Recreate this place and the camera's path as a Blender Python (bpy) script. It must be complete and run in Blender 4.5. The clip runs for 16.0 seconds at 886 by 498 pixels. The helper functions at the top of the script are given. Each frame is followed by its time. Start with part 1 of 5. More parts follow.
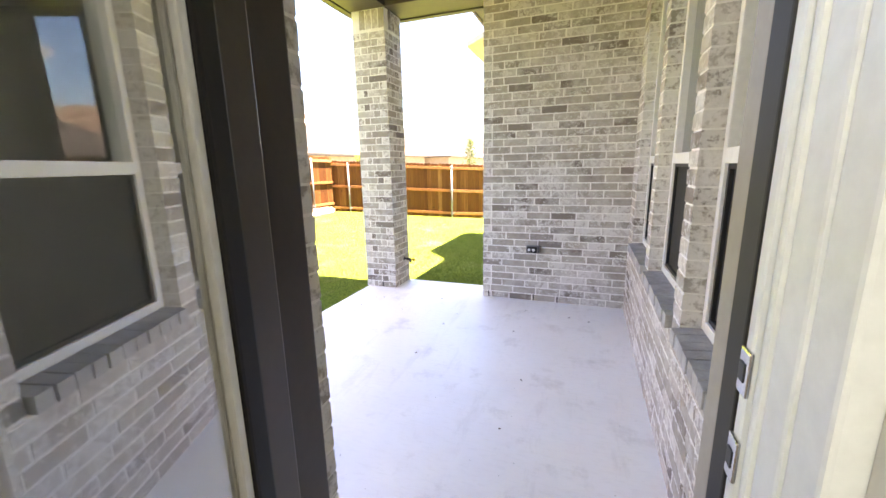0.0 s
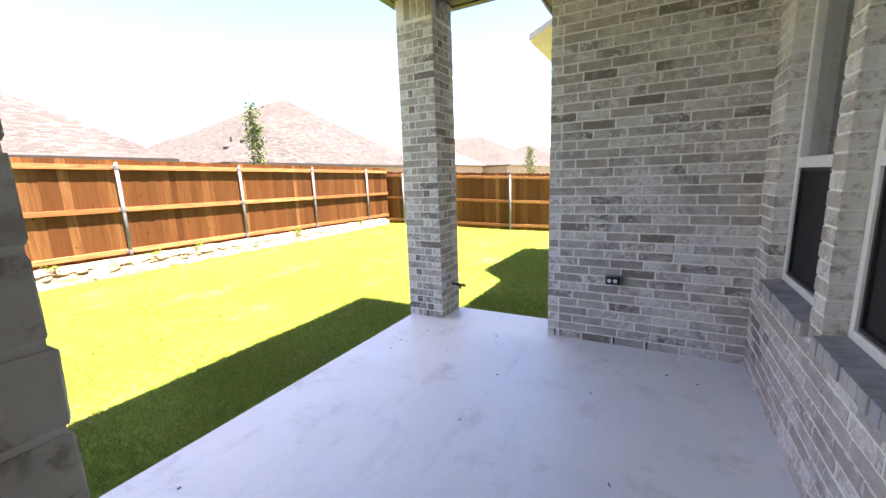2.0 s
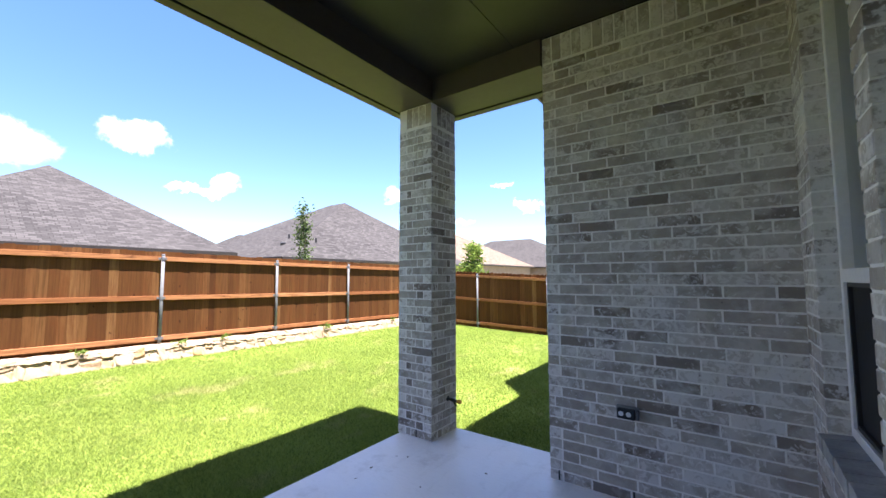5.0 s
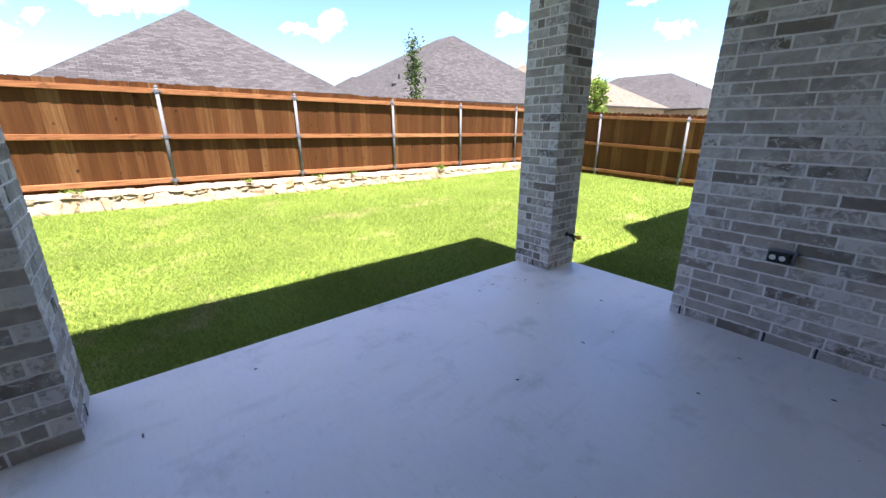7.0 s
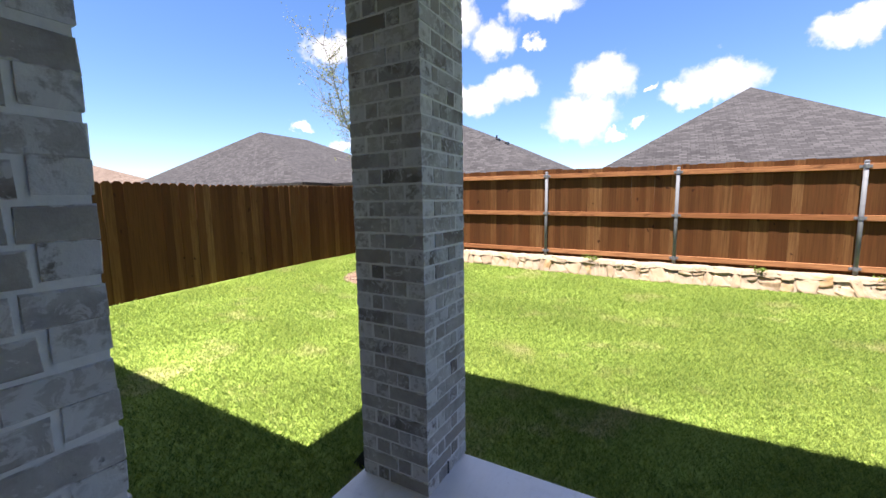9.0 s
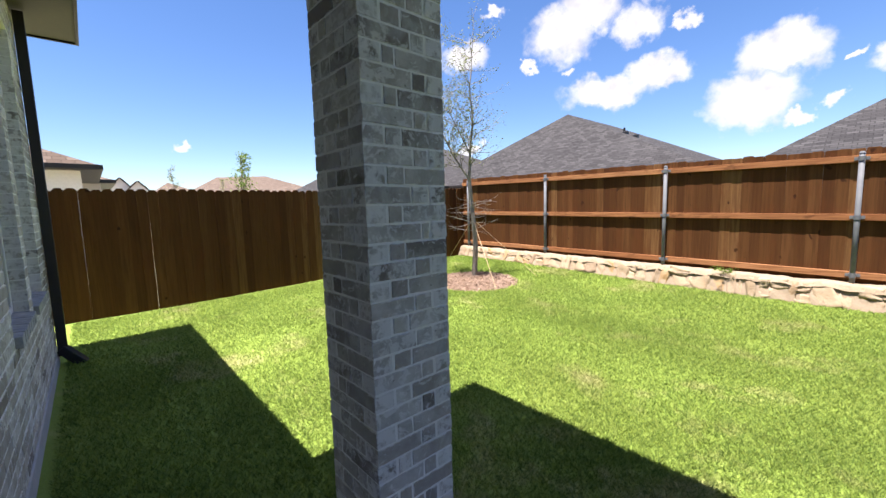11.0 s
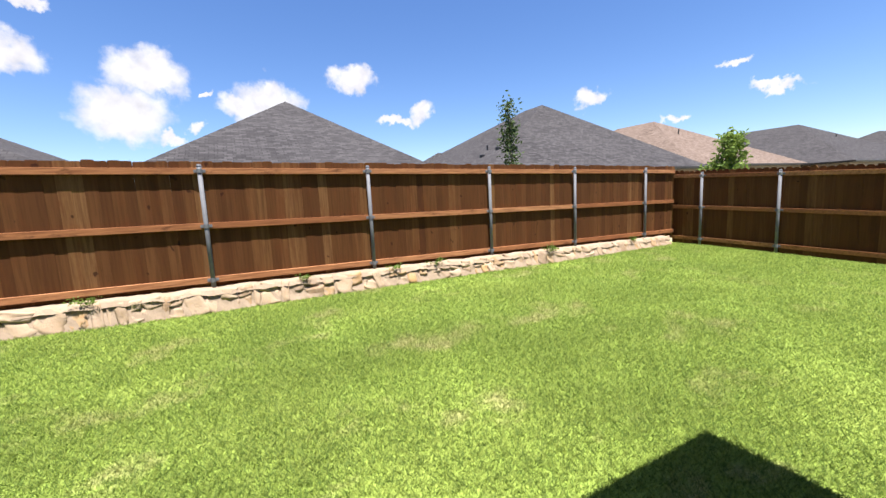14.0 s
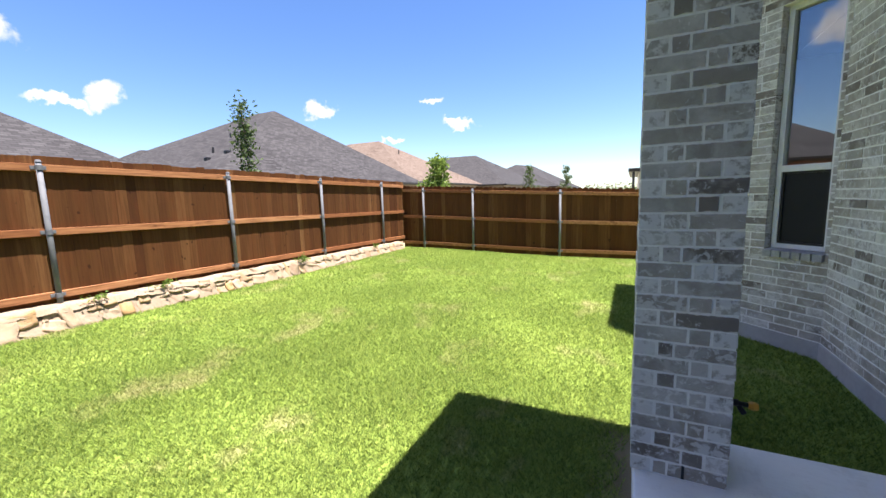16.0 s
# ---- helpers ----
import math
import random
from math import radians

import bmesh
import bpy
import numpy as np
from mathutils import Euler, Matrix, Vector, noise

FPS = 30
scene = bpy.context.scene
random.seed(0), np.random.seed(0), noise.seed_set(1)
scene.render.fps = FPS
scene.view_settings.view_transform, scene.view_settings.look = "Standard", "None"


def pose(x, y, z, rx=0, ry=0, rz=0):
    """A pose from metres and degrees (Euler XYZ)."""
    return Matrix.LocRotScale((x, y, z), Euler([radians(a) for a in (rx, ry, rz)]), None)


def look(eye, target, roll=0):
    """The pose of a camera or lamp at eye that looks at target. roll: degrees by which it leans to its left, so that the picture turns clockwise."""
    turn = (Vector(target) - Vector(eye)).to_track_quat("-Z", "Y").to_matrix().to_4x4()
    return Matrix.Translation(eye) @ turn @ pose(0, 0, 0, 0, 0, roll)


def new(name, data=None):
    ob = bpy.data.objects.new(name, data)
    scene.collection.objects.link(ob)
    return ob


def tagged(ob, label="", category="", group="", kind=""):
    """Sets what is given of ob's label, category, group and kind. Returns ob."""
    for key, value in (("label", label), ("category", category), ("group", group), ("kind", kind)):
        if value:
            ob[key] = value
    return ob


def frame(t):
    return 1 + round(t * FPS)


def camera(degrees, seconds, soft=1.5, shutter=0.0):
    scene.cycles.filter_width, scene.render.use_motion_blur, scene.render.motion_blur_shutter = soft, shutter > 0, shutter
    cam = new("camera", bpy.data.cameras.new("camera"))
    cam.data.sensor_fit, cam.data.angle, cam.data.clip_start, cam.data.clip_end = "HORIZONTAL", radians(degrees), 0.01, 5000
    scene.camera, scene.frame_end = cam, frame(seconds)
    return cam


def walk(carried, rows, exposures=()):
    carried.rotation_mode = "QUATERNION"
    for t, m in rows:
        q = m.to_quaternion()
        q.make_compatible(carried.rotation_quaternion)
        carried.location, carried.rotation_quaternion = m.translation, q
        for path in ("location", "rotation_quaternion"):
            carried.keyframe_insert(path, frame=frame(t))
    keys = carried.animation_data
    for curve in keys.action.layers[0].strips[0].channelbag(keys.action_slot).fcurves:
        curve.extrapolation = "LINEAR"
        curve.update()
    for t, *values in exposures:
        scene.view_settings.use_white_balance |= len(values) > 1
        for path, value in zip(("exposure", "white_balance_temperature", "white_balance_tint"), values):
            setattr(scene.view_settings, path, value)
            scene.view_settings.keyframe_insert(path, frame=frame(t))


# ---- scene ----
cam = camera(97.08, 16.0, shutter=0.0)
# seconds, x, y, z, yaw, pitch, roll
ROWS = [
    (0.0, -0.024, 0.038, 1.485, 19.88, -11.92, 1.12),
    (0.5, -0.093, 0.191, 1.469, 18.52, -14.43, 1.55),
    (1.0, -0.113, 0.398, 1.459, 20.97, -15.89, 1.88),
    (1.5, -0.163, 0.557, 1.458, 24.59, -14.87, 2.24),
    (2.0, -0.263, 0.760, 1.490, 28.26, -10.35, 1.99),
    (2.5, -0.304, 0.920, 1.529, 31.99, -4.03, 1.65),
    (3.0, -0.250, 1.098, 1.512, 35.37, 2.84, 1.31),
    (3.2, -0.215, 1.152, 1.508, 35.89, 5.42, 1.25),
    (5.3, 0.044, 1.328, 1.498, 35.28, 3.50, -0.18),
    (5.5, -0.049, 1.218, 1.490, 33.92, -0.39, -0.52),
    (6.0, -0.043, 1.225, 1.430, 36.54, -9.48, -0.41),
    (6.5, -0.053, 1.239, 1.385, 41.60, -15.65, -0.23),
    (7.0, -0.078, 1.240, 1.367, 51.04, -17.83, 0.10),
    (7.5, -0.224, 1.313, 1.367, 66.42, -16.71, 0.62),
    (8.0, -0.434, 1.440, 1.398, 84.65, -14.11, 0.81),
    (8.5, -0.587, 1.627, 1.397, 103.76, -10.35, 0.97),
    (9.0, -0.719, 1.821, 1.437, 119.53, -6.76, 0.88),
    (9.2, -0.778, 1.866, 1.437, 124.92, -5.65, 0.92),
    (11.3, -1.515, 2.193, 1.433, 137.90, -6.14, 1.59),
    (11.5, -1.573, 2.200, 1.433, 132.99, -6.76, 1.52),
    (12.0, -1.790, 2.229, 1.413, 118.60, -7.52, 1.08),
    (12.5, -2.066, 2.257, 1.403, 103.54, -7.72, 1.16),
    (13.0, -2.264, 2.313, 1.375, 89.80, -7.77, 1.61),
    (13.5, -2.450, 2.379, 1.378, 76.61, -7.68, 2.26),
    (14.0, -2.545, 2.456, 1.382, 62.72, -7.52, 2.81),
    (14.5, -2.571, 2.448, 1.399, 49.17, -7.55, 2.95),
    (15.0, -2.620, 2.358, 1.397, 38.41, -7.48, 2.87),
    (15.5, -2.637, 2.283, 1.395, 31.33, -7.56, 2.43),
    (16.0, -2.643, 2.206, 1.396, 25.71, -7.55, 1.59),
]
# seconds, stops, kelvin, tint
EXPOSURES = [(0.0, 4.75, 9200, 27), (1.0, 4.6, 9400, 28), (1.5, 4.35, 9300, 28), (2.1, 3.6, 7500, 24), (2.6, 2.95, 6600, 22), (3.2, 2.8, 6550, 21),
             (6.0, 2.82, 6450, 20), (7.0, 2.8, 6500, 20), (8.3, 2.42, 6500, 20), (9.2, 2.18, 6500, 18), (11.3, 1.95, 6450, 17), (12.5, 1.8, 6350, 16), (13.5, 1.8, 6350, 16), (14.5, 1.92, 6400, 16), (16.0, 2.15, 6400, 18)]
walk(cam, [(t, pose(x, y, z, 90 + p, r, a)) for t, x, y, z, a, p, r in ROWS], EXPOSURES)

# ---- world, sun ----
SUN_TRAVEL = Vector((-0.83, 0.03, -3.78)).normalized()
world = bpy.data.worlds.new("world")
scene.world = world
world.use_nodes = True


def sky_and_clouds():
    nt = world.node_tree
    nt.nodes.clear()
    N, L = nt.nodes.new, nt.links.new
    out = N("ShaderNodeOutputWorld")
    bg = N("ShaderNodeBackground")
    bg.inputs["Strength"].default_value = 0.053
    sky = N("ShaderNodeTexSky")
    sky.sky_type = "NISHITA"
    sky.sun_disc = False
    sky.sun_elevation = math.asin(-SUN_TRAVEL.z)
    sky.sun_rotation = math.atan2(-SUN_TRAVEL.x, -SUN_TRAVEL.y)
    sky.air_density, sky.dust_density, sky.ozone_density = 1.0, 0.15, 4.0
    tc = N("ShaderNodeTexCoord")
    noise_big = N("ShaderNodeTexNoise")
    noise_big.inputs["Scale"].default_value = 22.0
    noise_big.inputs["Detail"].default_value = 5.0
    noise_big.inputs["Roughness"].default_value = 0.57
    L(tc.outputs["Generated"], noise_big.inputs["Vector"])
    mask = None
    # yaw, elevation, half width, half height of each cloud, in degrees
    clouds = [(121.5, 21.5, 4.0, 3.2), (118.0, 23.5, 3.4, 2.6), (115.5, 14.0, 5.2, 2.0), (109.8, 15.4, 3.4, 2.0), (112.3, 21.3, 2.8, 2.2),
              (105.6, 24.3, 4.0, 1.6), (98.0, 15.2, 3.8, 2.6), (100.3, 10.6, 4.2, 3.0), (85.0, 13.4, 4.0, 2.2), (88.0, 12.2, 3.0, 1.4),
              (74.3, 16.2, 2.8, 1.6), (65.4, 11.8, 1.7, 1.6), (68.7, 10.9, 2.3, 0.7), (134.4, 20.0, 3.3, 1.9), (133.8, 7.9, 2.1, 0.9),
              (120.2, 17.4, 1.0, 0.5), (93.5, 10.0, 1.0, 1.0), (42.0, 11.9, 1.7, 1.3), (27.0, 12.9, 1.4, 0.5), (23.3, 10.2, 2.1, 0.6),
              (32.3, 8.4, 1.6, 0.5), (139.0, 10.3, 1.7, 0.9), (170.6, 8.3, 0.9, 0.5), (215, 30, 8, 4), (260, 35, 9, 4), (310, 28, 7, 3),
              (125.5, 18.2, 0.9, 0.5), (107.0, 20.3, 1.3, 0.7), (92.2, 13.5, 0.8, 0.5), (96.0, 8.2, 1.6, 0.6), (79.5, 9.0, 0.9, 0.4), (130.0, 24.0, 1.5, 0.6)]
    nx = N("ShaderNodeVectorMath"); nx.operation = "SUBTRACT"
    L(noise_big.outputs["Color"], nx.inputs[0]); nx.inputs[1].default_value = (0.5, 0.5, 0.5)
    sc = N("ShaderNodeVectorMath"); sc.operation = "SCALE"
    L(nx.outputs[0], sc.inputs[0]); sc.inputs["Scale"].default_value = 0.09
    wp = N("ShaderNodeVectorMath"); wp.operation = "ADD"
    L(tc.outputs["Generated"], wp.inputs[0]); L(sc.outputs[0], wp.inputs[1])
    for yaw, el, hw, hh in clouds:
        a, e = radians(yaw), radians(el)
        d = Vector((-math.sin(a) * math.cos(e), math.cos(a) * math.cos(e), math.sin(e)))
        right = Vector((math.cos(a), math.sin(a), 0))
        up = right.cross(d)
        dist = []
        for axis, half in ((right, hw), (up, hh)):
            dt = N("ShaderNodeVectorMath"); dt.operation = "DOT_PRODUCT"
            L(wp.outputs[0], dt.inputs[0]); dt.inputs[1].default_value = axis
            m = N("ShaderNodeMath"); m.operation = "SUBTRACT"
            L(dt.outputs["Value"], m.inputs[0]); m.inputs[1].default_value = axis.dot(d)
            m2 = N("ShaderNodeMath"); m2.operation = "DIVIDE"
            L(m.outputs[0], m2.inputs[0]); m2.inputs[1].default_value = math.radians(half) * 0.98
            p = N("ShaderNodeMath"); p.operation = "MULTIPLY"
            L(m2.outputs[0], p.inputs[0]); L(m2.outputs[0], p.inputs[1])
            dist.append(p)
        facing = N("ShaderNodeVectorMath"); facing.operation = "DOT_PRODUCT"
        L(tc.outputs["Generated"], facing.inputs[0]); facing.inputs[1].default_value = d
        front = N("ShaderNodeMath"); front.operation = "GREATER_THAN"
        L(facing.outputs["Value"], front.inputs[0]); front.inputs[1].default_value = 0.2
        s = N("ShaderNodeMath"); s.operation = "ADD"
        L(dist[0].outputs[0], s.inputs[0]); L(dist[1].outputs[0], s.inputs[1])
        mr = N("ShaderNodeMapRange"); mr.interpolation_type = "SMOOTHSTEP"
        mr.inputs["From Min"].default_value, mr.inputs["From Max"].default_value = 1.5, 0.2
        L(s.outputs[0], mr.inputs["Value"])
        fm = N("ShaderNodeMath"); fm.operation = "MULTIPLY"
        L(mr.outputs[0], fm.inputs[0]); L(front.outputs[0], fm.inputs[1])
        if mask is None:
            mask = fm
        else:
            mx = N("ShaderNodeMath"); mx.operation = "MAXIMUM"
            L(mask.outputs[0], mx.inputs[0]); L(fm.outputs[0], mx.inputs[1])
            mask = mx
    # flat layer of unseen cumulus overhead, denser than below, added to brighten the shade
    parts = N("ShaderNodeSeparateXYZ")
    L(tc.outputs["Generated"], parts.inputs[0])
    high = N("ShaderNodeMath"); high.operation = "MAXIMUM"
    L(parts.outputs[2], high.inputs[0]); high.inputs[1].default_value = 0.3
    flat = N("ShaderNodeVectorMath"); flat.operation = "DIVIDE"
    stack = N("ShaderNodeCombineXYZ")
    for i in range(3):
        L(high.outputs[0], stack.inputs[i])
    L(tc.outputs["Generated"], flat.inputs[0]); L(stack.outputs[0], flat.inputs[1])
    layer = N("ShaderNodeTexNoise")
    layer.inputs["Scale"].default_value, layer.inputs["Detail"].default_value, layer.inputs["Roughness"].default_value = 3.2, 6.0, 0.55
    L(flat.outputs[0], layer.inputs["Vector"])
    cover = N("ShaderNodeMapRange"); cover.interpolation_type = "SMOOTHSTEP"
    cover.inputs["From Min"].default_value, cover.inputs["From Max"].default_value = 0.50, 0.57
    L(layer.outputs["Fac"], cover.inputs["Value"])
    above = N("ShaderNodeMapRange"); above.interpolation_type = "SMOOTHSTEP"
    above.inputs["From Min"].default_value, above.inputs["From Max"].default_value = 0.58, 0.68
    L(parts.outputs[2], above.inputs["Value"])
    field = N("ShaderNodeMath"); field.operation = "MULTIPLY"
    L(cover.outputs[0], field.inputs[0]); L(above.outputs[0], field.inputs[1])
    every = N("ShaderNodeMath"); every.operation = "MAXIMUM"
    L(mask.outputs[0], every.inputs[0]); L(field.outputs[0], every.inputs[1])
    mask = every
    soft = N("ShaderNodeTexNoise")
    soft.inputs["Scale"].default_value, soft.inputs["Detail"].default_value = 30.0, 5.0
    L(tc.outputs["Generated"], soft.inputs["Vector"])
    shade = N("ShaderNodeMapRange")
    shade.inputs["From Min"].default_value, shade.inputs["From Max"].default_value = 0.3, 0.62
    shade.inputs["To Min"].default_value, shade.inputs["To Max"].default_value = 4.6, 6.0
    L(soft.outputs["Fac"], shade.inputs["Value"])
    white = N("ShaderNodeCombineXYZ")
    for i in range(3):
        L(shade.outputs[0], white.inputs[i])
    fade = N("ShaderNodeMath"); fade.operation = "MULTIPLY"
    L(mask.outputs[0], fade.inputs[0]); fade.inputs[1].default_value = 0.96
    deep = N("ShaderNodeHueSaturation")
    deep.inputs["Saturation"].default_value = 1.16
    deep.inputs["Hue"].default_value = 0.506
    L(sky.outputs[0], deep.inputs["Color"])
    mix = N("ShaderNodeMix"); mix.data_type = "RGBA"
    L(fade.outputs[0], mix.inputs["Factor"]); L(deep.outputs[0], mix.inputs[6]); L(white.outputs[0], mix.inputs[7])
    L(mix.outputs[2], bg.inputs["Color"])
    L(bg.outputs[0], out.inputs["Surface"])


sky_and_clouds()
sun_data = bpy.data.lights.new("sun", "SUN")
sun_data.energy, sun_data.angle, sun_data.color = 5.0, radians(0.53), (1.0, 0.96, 0.9)
sun_lamp = new("sun", sun_data)
sun_lamp.matrix_world = look((0, 0, 30), Vector((0, 0, 30)) + SUN_TRAVEL)
# daylight of the living room, through its two west windows
for y_mid in (-2.525, -1.475):
    sky_data = bpy.data.lights.new("window_daylight", "AREA")
    sky_data.shape, sky_data.size, sky_data.size_y = "RECTANGLE", 1.4, 0.74
    sky_data.energy, sky_data.color = 4.5, (0.72, 0.93, 1.0)
    pane_light = new("window_daylight", sky_data)
    pane_light.matrix_world = look((-0.85, y_mid, 2.28), (3.0, y_mid, 1.9))


# ---- materials ----
class Mat:
    """A small builder of node materials."""

    def __init__(self, name, rough=0.7, metal=0.0, spec=0.5):
        self.m = bpy.data.materials.new(name)
        self.m.use_nodes = True
        self.nt = self.m.node_tree
        self.b = self.nt.nodes["Principled BSDF"]
        self.b.inputs["Roughness"].default_value = rough
        self.b.inputs["Metallic"].default_value = metal
        self.b.inputs["Specular IOR Level"].default_value = spec
        self.tc = self.nt.nodes.new("ShaderNodeTexCoord")

    def n(self, kind, **values):
        node = self.nt.nodes.new("ShaderNode" + kind)
        for k, v in values.items():
            node.inputs[k.replace("_", " ")].default_value = v
        return node

    def link(self, a, b):
        self.nt.links.new(a, b)

    def place(self, scale=(1, 1, 1), space="Object"):
        mp = self.n("Mapping")
        mp.inputs["Scale"].default_value = scale
        if space == "World":
            g = self.n("NewGeometry")
            self.link(g.outputs["Position"], mp.inputs["Vector"])
        else:
            self.link(self.tc.outputs[space], mp.inputs["Vector"])
        return mp.outputs["Vector"]

    def noise(self, scale, detail=4.0, rough=0.55, stretch=(1, 1, 1), space="World"):
        t = self.n("TexNoise", Scale=scale, Detail=detail, Roughness=rough)
        self.link(self.place(stretch, space), t.inputs["Vector"])
        return t.outputs["Fac"]

    def ramp(self, fac, *stops):
        r = self.n("ValToRGB")
        els = r.color_ramp.elements
        while len(els) < len(stops):
            els.new(0.5)
        for e, (p, c) in zip(els, stops):
            e.position = p
            e.color = (*c, 1) if len(c) == 3 else c
        self.link(fac, r.inputs["Fac"])
        return r.outputs["Color"]

    def mix(self, fac, a, b, mode="MIX"):
        x = self.n("Mix")
        x.data_type, x.blend_type = "RGBA", mode
        for s, v in ((0, fac), (6, a), (7, b)):
            if hasattr(v, "is_output"):
                self.link(v, x.inputs[s])
            elif s == 0:
                x.inputs[0].default_value = v
            else:
                x.inputs[s].default_value = (*v, 1)
        return x.outputs[2]

    def math(self, op, a, b=0.0):
        x = self.n("Math")
        x.operation = op
        for i, v in enumerate((a, b)):
            if hasattr(v, "is_output"):
                self.link(v, x.inputs[i])
            else:
                x.inputs[i].default_value = v
        return x.outputs[0]

    def random(self):
        o, g = self.n("ObjectInfo"), self.n("NewGeometry")
        return self.math("FRACT", self.math("ADD", o.outputs["Random"], g.outputs["Random Per Island"]))

    def colour(self, c):
        if hasattr(c, "is_output"):
            self.link(c, self.b.inputs["Base Color"])
        else:
            self.b.inputs["Base Color"].default_value = (*c, 1)
        return self

    def bump(self, fac, strength=0.3, dist=0.01):
        b = self.n("Bump", Strength=strength, Distance=dist)
        self.link(fac, b.inputs["Height"])
        self.link(b.outputs[0], self.b.inputs["Normal"])
        return self


def mat_brick():
    """Tumbled taupe brick, partly covered with smeared white mortar, above all along its edges."""
    m = Mat("brick", 0.9, spec=0.2)
    r = m.random()
    r2 = m.math("FRACT", m.math("ADD", m.math("MULTIPLY", r, 7.31), 0.37))
    g = m.n("NewGeometry")
    shift = m.n("CombineXYZ")
    for k, by in enumerate((13.0, 29.0, 7.0)):
        m.link(m.math("MULTIPLY", r, by), shift.inputs[k])
    own = m.n("VectorMath")
    m.link(g.outputs["Position"], own.inputs[0])
    m.link(shift.outputs[0], own.inputs[1])

    def mottle(scale, detail, rough, distort=0.0):
        t = m.n("TexNoise", Scale=scale, Detail=detail, Roughness=rough, Distortion=distort)
        m.link(own.outputs[0], t.inputs["Vector"])
        return t.outputs["Fac"]

    base = m.ramp(r, (0.0, (0.44, 0.40, 0.35)), (0.16, (0.37, 0.33, 0.285)), (0.30, (0.50, 0.465, 0.415)), (0.46, (0.40, 0.36, 0.31)), (0.60, (0.47, 0.435, 0.385)),
                  (0.72, (0.29, 0.255, 0.22)), (0.80, (0.20, 0.17, 0.145)), (0.87, (0.165, 0.135, 0.115)), (0.91, (0.38, 0.34, 0.295)), (1.0, (0.50, 0.465, 0.42)))
    base = m.mix(m.ramp(mottle(9, 5, 0.65), (0.40, (0, 0, 0)), (0.68, (0.65, 0.65, 0.65))), base, (0.25, 0.22, 0.19))
    broad = m.noise(1.1, 4, 0.6)
    amount = m.math("ADD", m.math("MULTIPLY", m.math("SUBTRACT", r2, 0.5), 0.22), m.math("MULTIPLY", m.math("SUBTRACT", broad, 0.5), 0.5))
    film = m.math("ADD", mottle(6, 5, 0.62, 0.5), amount)
    base = m.mix(m.ramp(film, (0.44, (0, 0, 0)), (0.66, (0.62, 0.62, 0.62))), base, (0.62, 0.595, 0.555))
    smear = m.math("ADD", mottle(21, 6, 0.68, 0.9), m.math("MULTIPLY", amount, 0.8))
    base = m.mix(m.ramp(smear, (0.55, (0, 0, 0)), (0.61, (0.66, 0.66, 0.66))), base, (0.72, 0.70, 0.665))
    uv = m.n("SeparateXYZ")
    m.link(m.tc.outputs["UV"], uv.inputs[0])
    near = []
    for k, size in ((0, 24.0), (1, 6.4)):
        near.append(m.math("MULTIPLY", m.math("MINIMUM", uv.outputs[k], m.math("SUBTRACT", 1.0, uv.outputs[k])), size))
    edge = m.math("MINIMUM", near[0], near[1])
    edge = m.math("ADD", edge, m.math("MULTIPLY", m.math("SUBTRACT", m.noise(26, 5, 0.65), 0.5), 2.6))
    base = m.mix(m.ramp(edge, (0.0, (0.8, 0.8, 0.8)), (0.28, (0, 0, 0))), base, (0.74, 0.72, 0.685))
    chip = m.noise(38, 3, 0.5)
    base = m.mix(m.ramp(chip, (0.70, (0, 0, 0)), (0.76, (0.7, 0.7, 0.7))), base, (0.10, 0.09, 0.085))
    m.colour(base)
    return m.bump(m.math("ADD", m.noise(60, 6, 0.65), m.math("MULTIPLY", smear, 0.8)), 0.55, 0.005).m


def mat_simple(name, c1, c2, scale, rough=0.7, metal=0.0, bump=0.2, dist=0.004, stretch=(1, 1, 1), spec=0.4, fine=None):
    m = Mat(name, rough, metal, spec)
    big = m.noise(scale, 5, 0.6, stretch)
    c = m.ramp(big, (0.3, c1), (0.7, c2))
    grain = m.noise(fine or scale * 9, 4, 0.6, stretch)
    c = m.mix(m.ramp(grain, (0.35, (0, 0, 0)), (0.8, (0.35, 0.35, 0.35))), c, tuple(v * 0.72 for v in c1))
    m.colour(c)
    return m.bump(grain, bump, dist).m


